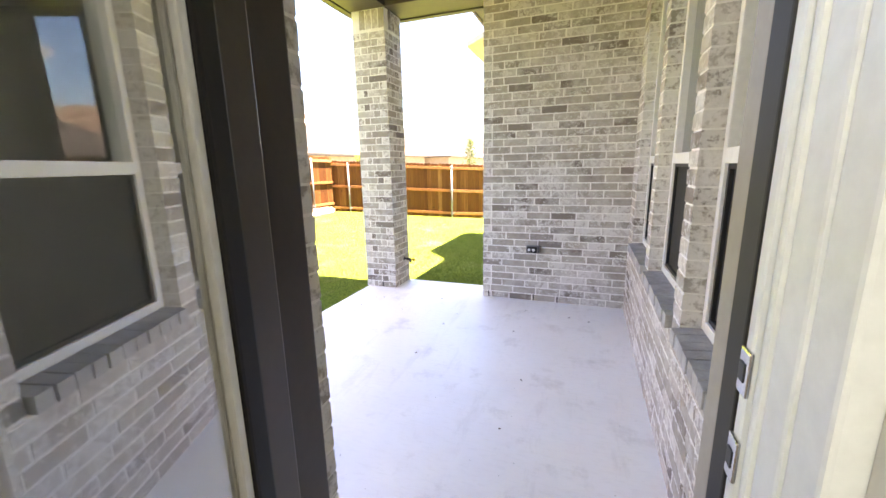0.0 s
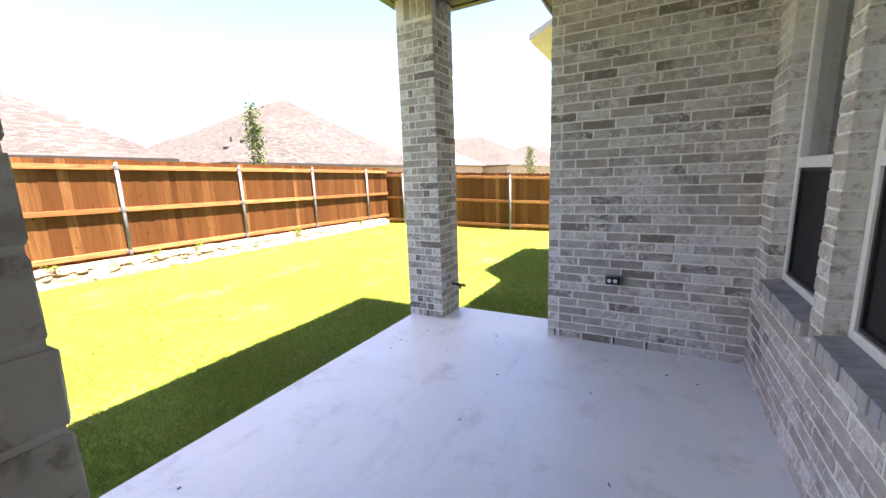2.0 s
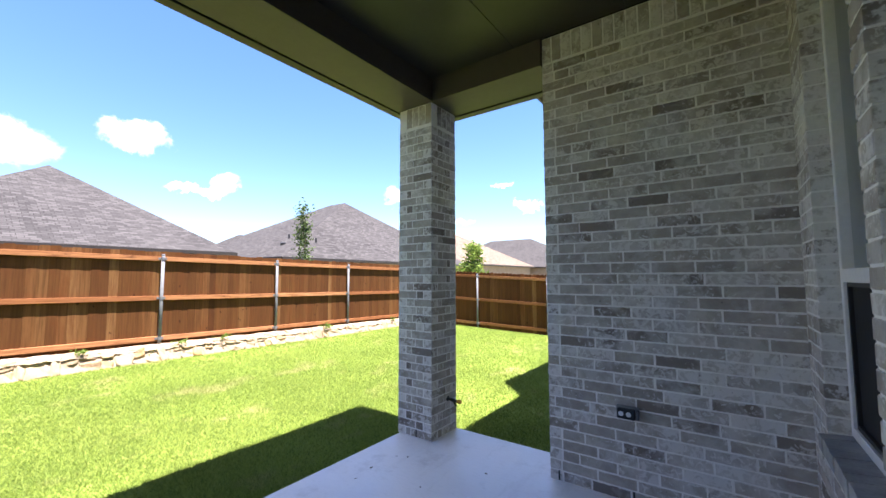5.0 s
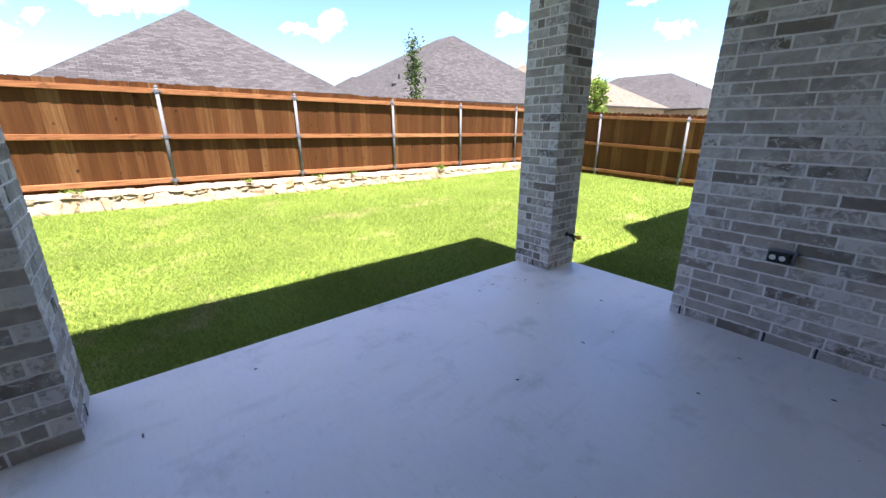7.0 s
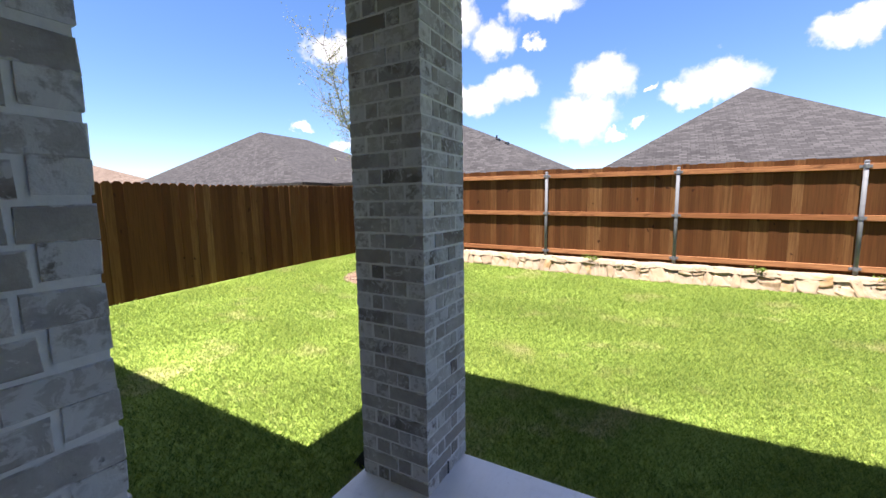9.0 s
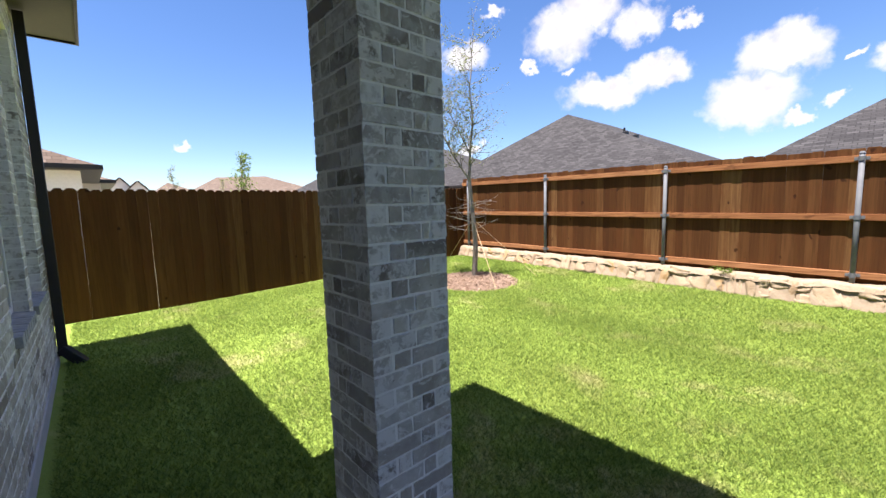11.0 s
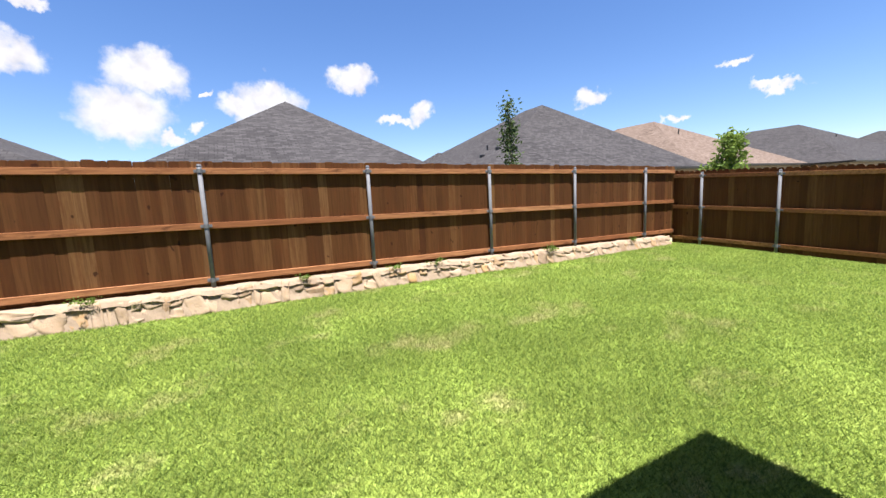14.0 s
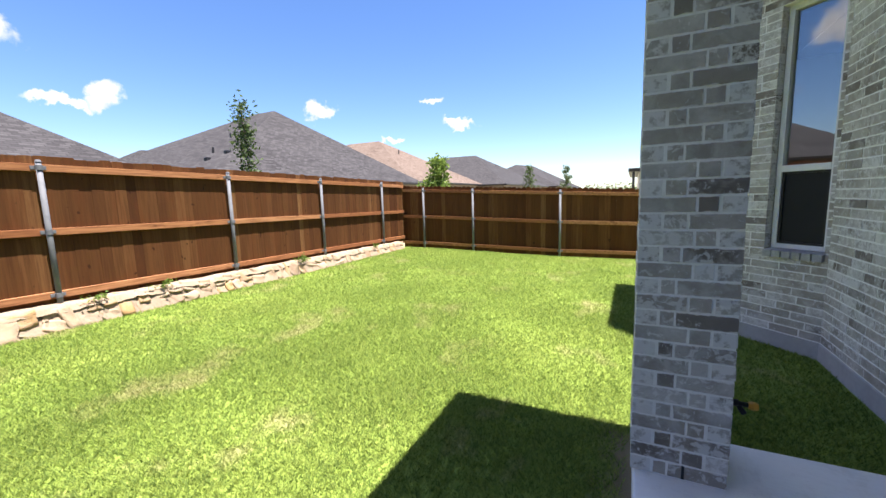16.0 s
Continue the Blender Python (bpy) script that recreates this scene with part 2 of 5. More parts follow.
def mat_slab():
    m = Mat("patio_concrete", 0.4, spec=0.8)
    big = m.noise(0.9, 5, 0.6)
    c = m.ramp(big, (0.3, (0.76, 0.745, 0.73)), (0.52, (0.82, 0.81, 0.795)), (0.75, (0.85, 0.84, 0.83)))
    broom = m.noise(5, 5, 0.7, (2.5, 9, 1))
    c = m.mix(m.ramp(broom, (0.50, (0, 0, 0)), (0.74, (0.3, 0.3, 0.3))), c, (0.62, 0.60, 0.58))
    stain = m.noise(2.6, 6, 0.7)
    c = m.mix(m.ramp(stain, (0.56, (0, 0, 0)), (0.70, (0.5, 0.5, 0.5))), c, (0.47, 0.44, 0.41))
    scuff = m.noise(1.0, 6, 0.72, (7.0, 1.6, 1))
    c = m.mix(m.ramp(scuff, (0.55, (0, 0, 0)), (0.70, (0.3, 0.3, 0.3))), c, (0.50, 0.48, 0.455))
    m.link(m.ramp(m.noise(1.7, 5, 0.65), (0.35, (0.32, 0.32, 0.32)), (0.65, (0.55, 0.55, 0.55))), m.b.inputs["Roughness"])
    speck = m.noise(38, 2, 0.5)
    c = m.mix(m.ramp(speck, (0.74, (0, 0, 0)), (0.78, (0.6, 0.6, 0.6))), c, (0.25, 0.23, 0.21))
    m.colour(c)
    return m.bump(m.noise(90, 4, 0.6, (1, 4, 1)), 0.25, 0.003).m


def mat_grass(name, blades):
    m = Mat(name, 0.75, spec=0.2)
    patch = m.noise(0.55, 5, 0.62)
    c = m.ramp(patch, (0.3, (0.165, 0.250, 0.034)), (0.5, (0.208, 0.298, 0.044)), (0.7, (0.252, 0.328, 0.058)))
    tuft = m.noise(30, 4, 0.6)
    c = m.mix(m.ramp(tuft, (0.4, (0, 0, 0)), (0.75, (0.5, 0.5, 0.5))), c, (0.258, 0.325, 0.066))
    dry = m.noise(1.35, 5, 0.66, (1.0, 0.8, 1))
    c = m.mix(m.ramp(dry, (0.56, (0, 0, 0)), (0.70, (0.8, 0.8, 0.8))), c, (0.42, 0.36, 0.18))
    if blades:
        r = m.random()
        c = m.mix(m.ramp(r, (0.0, (0.0, 0.0, 0.0)), (1.0, (0.5, 0.5, 0.5))), c, (0.30, 0.345, 0.095))
        c = m.mix(m.ramp(r, (0.24, (0.75, 0.75, 0.75)), (0.36, (0, 0, 0))), c, (0.06, 0.105, 0.022))
        clump = m.noise(42, 4, 0.65)
        c = m.mix(m.ramp(clump, (0.41, (0.62, 0.62, 0.62)), (0.51, (0, 0, 0))), c, (0.075, 0.13, 0.024))
        m.colour(c)
        tr = m.n("BsdfTranslucent")
        m.link(c, tr.inputs["Color"])
        ms = m.n("MixShader", Fac=0.45)
        m.link(m.b.outputs[0], ms.inputs[1])
        m.link(tr.outputs[0], ms.inputs[2])
        m.link(ms.outputs[0], m.nt.nodes["Material Output"].inputs["Surface"])
        return m.m
    fine = m.noise(70, 4, 0.7)
    c = m.mix(m.ramp(fine, (0.35, (0.35, 0.35, 0.35)), (0.65, (0, 0, 0))), c, (0.12, 0.155, 0.042))
    g = m.n("NewGeometry")
    xyz = m.n("SeparateXYZ")
    m.link(g.outputs["Position"], xyz.inputs[0])
    beyond = m.math("MAXIMUM", m.math("LESS_THAN", xyz.outputs[1], -5.75), m.math("GREATER_THAN", xyz.outputs[1], 13.15))
    beyond = m.math("MAXIMUM", beyond, m.math("LESS_THAN", xyz.outputs[0], -9.4))
    c = m.mix(m.math("MULTIPLY", beyond, 0.75), c, (0.24, 0.20, 0.16))
    # bare soil along the edge of the slab
    off_x = m.math("SUBTRACT", -2.60, xyz.outputs[0])
    off_y = m.math("MAXIMUM", m.math("SUBTRACT", 0.445, xyz.outputs[1]), m.math("SUBTRACT", xyz.outputs[1], 4.69))
    away = m.math("ADD", m.math("MAXIMUM", off_x, off_y), m.math("MULTIPLY", m.math("SUBTRACT", m.noise(4, 4, 0.6), 0.5), 0.5))
    c = m.mix(m.ramp(away, (0.10, (0.9, 0.9, 0.9)), (0.26, (0, 0, 0))), c, (0.17, 0.125, 0.08))
    m.colour(c)
    return m.bump(fine, 0.7, 0.02).m


def mat_cedar():
    m = Mat("stained_cedar", 0.85, spec=0.08)
    r = m.random()
    c = m.ramp(r, (0.0, (0.056, 0.022, 0.0085)), (0.22, (0.095, 0.040, 0.0135)), (0.42, (0.068, 0.027, 0.0095)), (0.62, (0.118, 0.052, 0.0185)), (0.78, (0.062, 0.0245, 0.009)), (0.9, (0.132, 0.062, 0.0225)), (1.0, (0.158, 0.079, 0.031)))
    o = m.n("ObjectInfo")
    off = m.n("VectorMath")
    off.operation = "SCALE"
    m.link(o.outputs["Location"], off.inputs[0])
    off.inputs["Scale"].default_value = 3.7
    add = m.n("VectorMath")
    m.link(m.place((34, 34, 1.6), "World"), add.inputs[0])
    m.link(off.outputs[0], add.inputs[1])
    g = m.n("TexNoise", Scale=1.0, Detail=6.0, Roughness=0.65)
    m.link(add.outputs[0], g.inputs["Vector"])
    grain = g.outputs["Fac"]
    c = m.mix(m.ramp(grain, (0.34, (0.6, 0.6, 0.6)), (0.58, (0, 0, 0))), c, (0.048, 0.018, 0.007))
    blotch = m.noise(3.2, 5, 0.7, (1.6, 1.6, 0.5))
    c = m.mix(m.ramp(blotch, (0.5, (0, 0, 0)), (0.68, (0.55, 0.55, 0.55))), c, (0.09, 0.03, 0.010))
    knot = m.noise(10, 1, 0.4, (1, 1, 0.7))
    c = m.mix(m.ramp(knot, (0.74, (0, 0, 0)), (0.77, (0.85, 0.85, 0.85))), c, (0.030, 0.012, 0.006))
    m.colour(c)
    return m.bump(grain, 0.35, 0.004).m


def mat_rail():
    m = Mat("rail_cedar", 0.85, spec=0.1)
    c = m.ramp(m.random(), (0.0, (0.24, 0.095, 0.038)), (0.5, (0.33, 0.145, 0.062)), (1.0, (0.40, 0.195, 0.09)))
    grain = m.noise(1.0, 6, 0.65, (30, 2.2, 38))
    c = m.mix(m.ramp(grain, (0.36, (0.7, 0.7, 0.7)), (0.6, (0, 0, 0))), c, (0.13, 0.048, 0.02))
    stain = m.noise(2.4, 5, 0.7, (1, 1, 3))
    c = m.mix(m.ramp(stain, (0.58, (0, 0, 0)), (0.66, (0.75, 0.75, 0.75))), c, (0.10, 0.04, 0.018))
    m.colour(c)
    return m.bump(grain, 0.4, 0.004).m


def mat_shingle(name, c1, c2, c3):
    m = Mat(name, 0.95, spec=0.06)
    uv = m.tc.outputs["UV"]
    bt = m.n("TexBrick", Scale=1.0, Mortar_Size=0.012, Mortar_Smooth=0.3, Bias=0.0, Brick_Width=0.28, Row_Height=0.145)
    bt.offset = 0.37
    bt.inputs["Color1"].default_value = (0, 0, 0, 1)
    bt.inputs["Color2"].default_value = (1, 1, 1, 1)
    bt.inputs["Mortar"].default_value = (0.1, 0.1, 0.1, 1)
    m.link(uv, bt.inputs["Vector"])
    c = m.ramp(bt.outputs["Color"], (0.0, c1), (0.5, c2), (1.0, c3))
    c = m.mix(m.ramp(bt.outputs["Fac"], (0, (0, 0, 0)), (1, (0.6, 0.6, 0.6))), c, tuple(v * 0.4 for v in c1))
    big = m.noise(0.35, 4, 0.6)
    c = m.mix(m.ramp(big, (0.35, (0, 0, 0)), (0.7, (0.2, 0.2, 0.2))), c, tuple(v * 1.2 for v in c3))
    m.colour(c)
    return m.bump(bt.outputs["Fac"], -0.5, 0.02).m


def mat_glass(name="window_glass", ior=1.5):
    m = Mat(name, 0.0, spec=0.5)
    m.colour((0.86, 0.92, 0.9))
    m.b.inputs["Transmission Weight"].default_value = 1.0
    m.b.inputs["IOR"].default_value = ior
    return m.m


def mat_leaf(name, c1, c2):
    m = Mat(name, 0.6, spec=0.3)
    c = m.ramp(m.random(), (0.0, c1), (1.0, c2))
    m.colour(c)
    tr = m.n("BsdfTranslucent")
    m.link(c, tr.inputs["Color"])
    ms = m.n("MixShader", Fac=0.45)
    m.link(m.b.outputs[0], ms.inputs[1])
    m.link(tr.outputs[0], ms.inputs[2])
    m.link(ms.outputs[0], m.nt.nodes["Material Output"].inputs["Surface"])
    return m.m


def mat_stone():
    m = Mat("limestone", 0.9, spec=0.2)
    c = m.ramp(m.random(), (0.0, (0.27, 0.195, 0.122)), (0.3, (0.33, 0.25, 0.165)), (0.55, (0.28, 0.20, 0.125)), (0.75, (0.31, 0.19, 0.08)), (0.88, (0.20, 0.14, 0.09)), (1.0, (0.32, 0.24, 0.16)))
    v = m.noise(9, 6, 0.65)
    c = m.mix(m.ramp(v, (0.45, (0, 0, 0)), (0.7, (0.7, 0.7, 0.7))), c, (0.30, 0.235, 0.165))
    rust = m.noise(5, 5, 0.6)
    c = m.mix(m.ramp(rust, (0.6, (0, 0, 0)), (0.72, (0.45, 0.45, 0.45))), c, (0.31, 0.195, 0.085))
    m.colour(c)
    return m.bump(m.noise(25, 6, 0.65), 0.6, 0.015).m


BRICK = mat_brick()
SILL_BRICK = mat_simple("grey_sill_brick", (0.27, 0.265, 0.26), (0.48, 0.47, 0.455), 9, 0.85, bump=0.5, dist=0.004, stretch=(1, 1, 1), spec=0.25)
MORTAR = mat_simple("mortar", (0.78, 0.76, 0.72), (0.87, 0.85, 0.81), 5, 0.95, bump=0.4, spec=0.15)
SLAB = mat_slab()
FOUNDATION = mat_simple("foundation_concrete", (0.36, 0.35, 0.34), (0.46, 0.45, 0.44), 2.5, 0.9, bump=0.4, spec=0.2)
GROUND = mat_grass("turf_soil", False)
BLADES = mat_grass("grass_blades", True)
CEDAR = mat_cedar()
RAIL_WOOD = mat_rail()
GALV = mat_simple("galvanised_steel", (0.10, 0.104, 0.11), (0.142, 0.147, 0.155), 9, 0.75, 0.0, 0.08)
STONE = mat_stone()
STONE_CAP = mat_simple("mortar_cap", (0.205, 0.152, 0.10), (0.285, 0.22, 0.152), 4, 0.95, bump=0.5, dist=0.01)
SHINGLE = mat_shingle("grey_shingle", (0.028, 0.027, 0.028), (0.041, 0.0395, 0.0405), (0.058, 0.056, 0.057))
SHINGLE_TAN = mat_shingle("tan_shingle", (0.085, 0.063, 0.050), (0.115, 0.088, 0.071), (0.145, 0.114, 0.093))
TRIM_DARK = mat_simple("dark_bronze_paint", (0.018, 0.015, 0.013), (0.026, 0.022, 0.019), 3, 0.45, bump=0.05)
SOFFIT = mat_simple("taupe_paint", (0.075, 0.062, 0.052), (0.088, 0.073, 0.061), 2, 0.55, bump=0.06)
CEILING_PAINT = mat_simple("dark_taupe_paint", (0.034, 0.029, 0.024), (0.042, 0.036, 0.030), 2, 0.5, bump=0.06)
VINYL = mat_simple("white_vinyl", (0.74, 0.73, 0.71), (0.80, 0.79, 0.77), 4, 0.4, bump=0.03)
GLASS = mat_glass()
COATED_GLASS = mat_glass("coated_glass", 3.9)
TINTED_GLASS = mat_glass("tinted_glass", 2.3)
SCREEN = mat_simple("insect_screen", (0.008, 0.008, 0.0085), (0.012, 0.012, 0.0125), 4, 0.7, bump=0.1, fine=420)
BROWN_DOOR = mat_simple("brown_door_paint", (0.040, 0.031, 0.027), (0.054, 0.042, 0.036), 4, 0.35, bump=0.05)
WHITE_PAINT = mat_simple("white_trim_paint", (0.70, 0.72, 0.70), (0.78, 0.79, 0.77), 3, 0.42, bump=0.03)
DRYWALL = mat_simple("interior_paint", (0.66, 0.64, 0.60), (0.72, 0.70, 0.66), 3, 0.8, bump=0.1)
# room paint darkened so the rooms behind the windows look unlit
DIM_ROOM_PAINT = mat_simple("dimmed_room_paint", (0.17, 0.16, 0.14), (0.21, 0.20, 0.175), 3, 0.8, bump=0.1)
BLACK = mat_simple("black_plastic", (0.012, 0.012, 0.013), (0.02, 0.02, 0.021), 8, 0.45, bump=0.05)
RUBBER = mat_simple("weather_seal", (0.008, 0.008, 0.008), (0.015, 0.014, 0.014), 8, 0.6, bump=0.05)
CHROME = mat_simple("satin_nickel", (0.55, 0.54, 0.52), (0.66, 0.65, 0.63), 9, 0.22, 1.0, 0.03)
BARK = mat_simple("grey_bark", (0.17, 0.145, 0.12), (0.27, 0.24, 0.20), 18, 0.9, bump=0.7, dist=0.01, stretch=(1, 1, 0.3))
LEAF = mat_leaf("pale_leaf", (0.13, 0.17, 0.06), (0.24, 0.25, 0.10))
LEAF_DARK = mat_leaf("dark_leaf", (0.035, 0.065, 0.018), (0.08, 0.12, 0.035))
LEAF_BRIGHT = mat_leaf("bright_leaf", (0.10, 0.17, 0.025), (0.18, 0.25, 0.05))
MULCH = mat_simple("bark_mulch", (0.20, 0.13, 0.09), (0.33, 0.235, 0.17), 14, 0.95, bump=0.8, dist=0.015)
YELLOW = mat_simple("orange_plastic", (0.62, 0.30, 0.03), (0.70, 0.36, 0.04), 9, 0.5)
LAMP_LENS = mat_simple("lamp_lens", (0.78, 0.77, 0.70), (0.82, 0.81, 0.75), 6, 0.35, bump=0.02)
TAN_BRICK = mat_simple("tan_house_wall", (0.17, 0.135, 0.11), (0.23, 0.185, 0.15), 3, 0.9)
STUCCO = mat_simple("pale_render", (0.72, 0.66, 0.65), (0.78, 0.72, 0.71), 2, 0.9)


# ---- builders ----
def box(bm, x0, x1, y0, y1, z0, z1, bevel=0.0, m=None):
    r = bmesh.ops.create_cube(bm, size=1.0)
    vs = r["verts"]
    for v in vs:
        v.co = Vector(((x0 + x1) / 2 + v.co.x * (x1 - x0), (y0 + y1) / 2 + v.co.y * (y1 - y0), (z0 + z1) / 2 + v.co.z * (z1 - z0)))
    if bevel > 0:
        es = list({e for v in vs for e in v.link_edges})
        g = bmesh.ops.bevel(bm, geom=es, offset=bevel, segments=2, profile=0.6, affect="EDGES")
        vs = list({v for f in g["faces"] for v in f.verts} | {v for v in vs if v.is_valid})
    if m is not None:
        bmesh.ops.transform(bm, matrix=m, verts=vs)
    return vs


def cyl(bm, p, q, r0, r1=None, seg=12, caps=True):
    p, q = Vector(p), Vector(q)
    d = q - p
    r = bmesh.ops.create_cone(bm, cap_ends=caps, segments=seg, radius1=r0, radius2=r0 if r1 is None else r1, depth=d.length)
    m = Matrix.Translation((p + q) / 2) @ d.to_track_quat("Z", "Y").to_matrix().to_4x4()
    bmesh.ops.transform(bm, matrix=m, verts=r["verts"])
    return r["verts"]


def mesh_of(name, bm, material, smooth=False):
    bm.normal_update()
    me = bpy.data.meshes.new(name)
    bm.to_mesh(me)
    bm.free()
    me.materials.append(material)
    if smooth:
        for f in me.polygons:
            f.use_smooth = True
    return me


def part(name, bm, material, parent=None, label="", smooth=False):
    """One mesh object from a bmesh, under a thing or a part where one is given."""
    ob = new(name, mesh_of(name, bm, material, smooth))
    if parent is not None:
        ob.parent = parent
        ob.matrix_parent_inverse = parent.matrix_basis.inverted() if parent.parent is None else Matrix.Identity(4)
    if label:
        ob["label"] = label
    return ob


def boxed(name, dims, material, parent=None, label="", bevel=0.004):
    bm = bmesh.new()
    box(bm, *dims, bevel)
    return part(name, bm, material, parent, label)


def thing(name, at, label, category, group="", kind=""):
    ob = new(name)
    ob.empty_display_size = 0.1
    ob.matrix_basis = Matrix.Translation(at)
    return tagged(ob, label, category, group, kind)


def structure(ob, label, category):
    return tagged(ob, label, category, kind="structure")


def from_arrays(name, verts, faces, material, uv=None):
    me = bpy.data.meshes.new(name)
    n, k = faces.shape
    me.vertices.add(len(verts))
    me.vertices.foreach_set("co", np.asarray(verts, dtype=np.float32).ravel())
    me.loops.add(n * k)
    me.loops.foreach_set("vertex_index", faces.astype(np.int32).ravel())
    me.polygons.add(n)
    me.polygons.foreach_set("loop_start", np.arange(0, n * k, k, dtype=np.int32))
    me.update(calc_edges=True)
    if uv is not None:
        me.uv_layers.new(name="face").data.foreach_set("uv", np.asarray(uv, dtype=np.float32).ravel())
    me.validate()
    me.shade_flat()
    me.materials.append(material)
    return me


def ease(v, lo, hi):
    k = min(max((v - lo) / (hi - lo), 0.0), 1.0)
    return k * k * (3 - 2 * k)


def lawn_height(x, y):
    """The lie of the lawn: level by the patio, rising a little to the far south-west, falling to the north-east."""
    h = -0.16
    h += 0.19 * ease(-y, -2.5, 5.6) * (0.3 + 0.7 * ease(-x, 1.5, 7.5))
    h += 0.05 * ease(-x, 4.5, 9.2) * ease(-y, -10.0, -2.0)
    h -= 0.12 * ease(y, 7.0, 13.2) * ease(x, -9.0, -4.0)
    return h


# ---- brickwork ----
COURSE, JOINT, MODULE, DEPTH = 0.0762, 0.009, 0.254, 0.09
BRICK_LEN, BRICK_H = MODULE - JOINT, COURSE - JOINT
rng = np.random.default_rng(7)


def brick_template(seed):
    """A worn brick, one unit long, high and deep, with its face towards +y."""
    r = np.random.default_rng(seed)
    c, cz = 0.014, 0.055
    back = [(0, -1, 0), (1, -1, 0), (1, -1, 1), (0, -1, 1)]
    edge = [(0, -0.035, 0), (1, -0.035, 0), (1, -0.035, 1), (0, -0.035, 1)]
    front = [(c, 0, cz), (1 - c, 0, cz), (1 - c, 0, 1 - cz), (c, 0, 1 - cz)]
    v = np.array(back + edge + front, float)
    v[4:8] += r.normal(0, 1, (4, 3)) * (0.006, 0.008, 0.022)
    v[8:12] += r.normal(0, 1, (4, 3)) * (0.007, 0.010, 0.03)
    return v


BRICK_FACES = np.array([(8, 11, 10, 9), (4, 8, 9, 5), (5, 9, 10, 6), (6, 10, 11, 7), (7, 11, 8, 4),
                        (0, 4, 5, 1), (1, 5, 6, 2), (2, 6, 7, 3), (3, 7, 4, 0)])
TEMPLATES = [brick_template(s) for s in range(8)]
BRICK_UVS = [t[BRICK_FACES.ravel()][:, [0, 2]] for t in TEMPLATES]
BRICK_MESHES = [from_arrays("brick", t * (BRICK_LEN, DEPTH, BRICK_H), BRICK_FACES, BRICK, w) for t, w in zip(TEMPLATES, BRICK_UVS)]


class Bricks:
    """Gathers the bricks of one wall; those low and near become parts, the rest one joined part."""

    def __init__(self, parent, low=0.0, high=1.7, most=300):
        self.parent, self.low, self.high, self.most = parent, low, high, most
        self.made, self.verts, self.faces, self.uvs, self.count = 0, [], [], [], 0

    def lay(self, origin, u, n, length, height, turned=False):
        k = int(rng.integers(0, 8))
        d = float(np.clip(rng.normal(0.0005, 0.001), -0.0008, 0.003))
        o = Vector(origin) + Vector(n) * d
        if turned:
            m = Matrix((Vector((0, 0, 1)), Vector(n), -Vector(u))).transposed()
            o = o + Vector(u) * length
            sx, sz = height / BRICK_LEN, length / BRICK_H
        else:
            m = Matrix((Vector(u), Vector(n), Vector((0, 0, 1)))).transposed()
            sx, sz = length / BRICK_LEN, height / BRICK_H
        if self.made < self.most and self.low <= o.z <= self.high and length > 0.05:
            ob = new("brick", BRICK_MESHES[k])
            ob.parent = self.parent
            ob.matrix_parent_inverse = self.parent.matrix_basis.inverted()
            ob.matrix_basis = Matrix.Translation(o) @ m.to_4x4() @ Matrix.Diagonal((sx, 1, sz, 1))
            self.made += 1
            return
        v = TEMPLATES[k] * (BRICK_LEN * sx, DEPTH, BRICK_H * sz)
        v = v @ np.array(m.transposed()) + np.array(o)
        self.verts.append(v)
        self.uvs.append(BRICK_UVS[k])
        self.faces.append(BRICK_FACES + 12 * self.count)
        self.count += 1

    def face(self, p0, n, length, z0, z1, start=False, end=False, parity=0, pieces=None):
        """Courses over one face. p0: the corner at the viewer's right; the courses run to his left. start, end: corners shared with another face."""
        n = Vector(n)
        u = n.cross(Vector((0, 0, 1)))
        i = 0
        z = z0
        while z < z1 - 0.02:
            h = min(BRICK_H, z1 - z)
            own = (i + parity) % 2 == 0
            a = DEPTH + JOINT if (start and not own) else 0.0
            b = length - (DEPTH + JOINT) if (end and own) else length
            cuts = self.cuts(b - a, i + parity, pieces)
            s = a
            for c in cuts:
                self.lay(Vector((p0[0], p0[1], z + JOINT / 2)) + u * (s + (JOINT / 2 if s > a + 1e-6 or a > 0 else 0)), u, n, c - JOINT + (JOINT / 2 if (s == a and a == 0) else 0) + (JOINT / 2 if (b == length and s + c > b - 1e-4) else 0), h)
                s += c
            z += COURSE
            i += 1

    def cuts(self, span, i, pieces):
        if pieces:
            if pieces == "pillar":
                full = 0.74 + 0.03 * rng.standard_normal()
                share = (full, 1 - full) if i % 2 == 0 else (1 - full, full)
            else:
                share = pieces[int(rng.integers(0, len(pieces)))]
            return [span * f for f in share]
        first = MODULE * (1.0, 0.5, 0.98, 0.47, 0.82)[i % 5] if i % 7 else MODULE * 0.66
        out, left = [], span
        c = first
        while left > 1e-4:
            c = min(c, left)
            if 0 < left - c < 0.045:
                c = left
            out.append(c)
            left -= c
            c = MODULE
        return out

    def soldiers(self, p0, n, length, z0, z1):
        n = Vector(n)
        u = n.cross(Vector((0, 0, 1)))
        k = max(1, round(length / COURSE))
        w = length / k
        for j in range(k):
            self.lay(Vector((p0[0], p0[1], z0 + JOINT / 2)) + u * (j * w + JOINT / 2), u, n, w - JOINT, z1 - z0 - JOINT, turned=True)

    def done(self):
        if self.count:
            ob = new("brick_courses", from_arrays("brick_courses", np.concatenate(self.verts), np.concatenate(self.faces), BRICK, np.concatenate(self.uvs)))
            ob.parent = self.parent
            ob.matrix_parent_inverse = self.parent.matrix_basis.inverted()
            tagged(ob, kind="stuff")


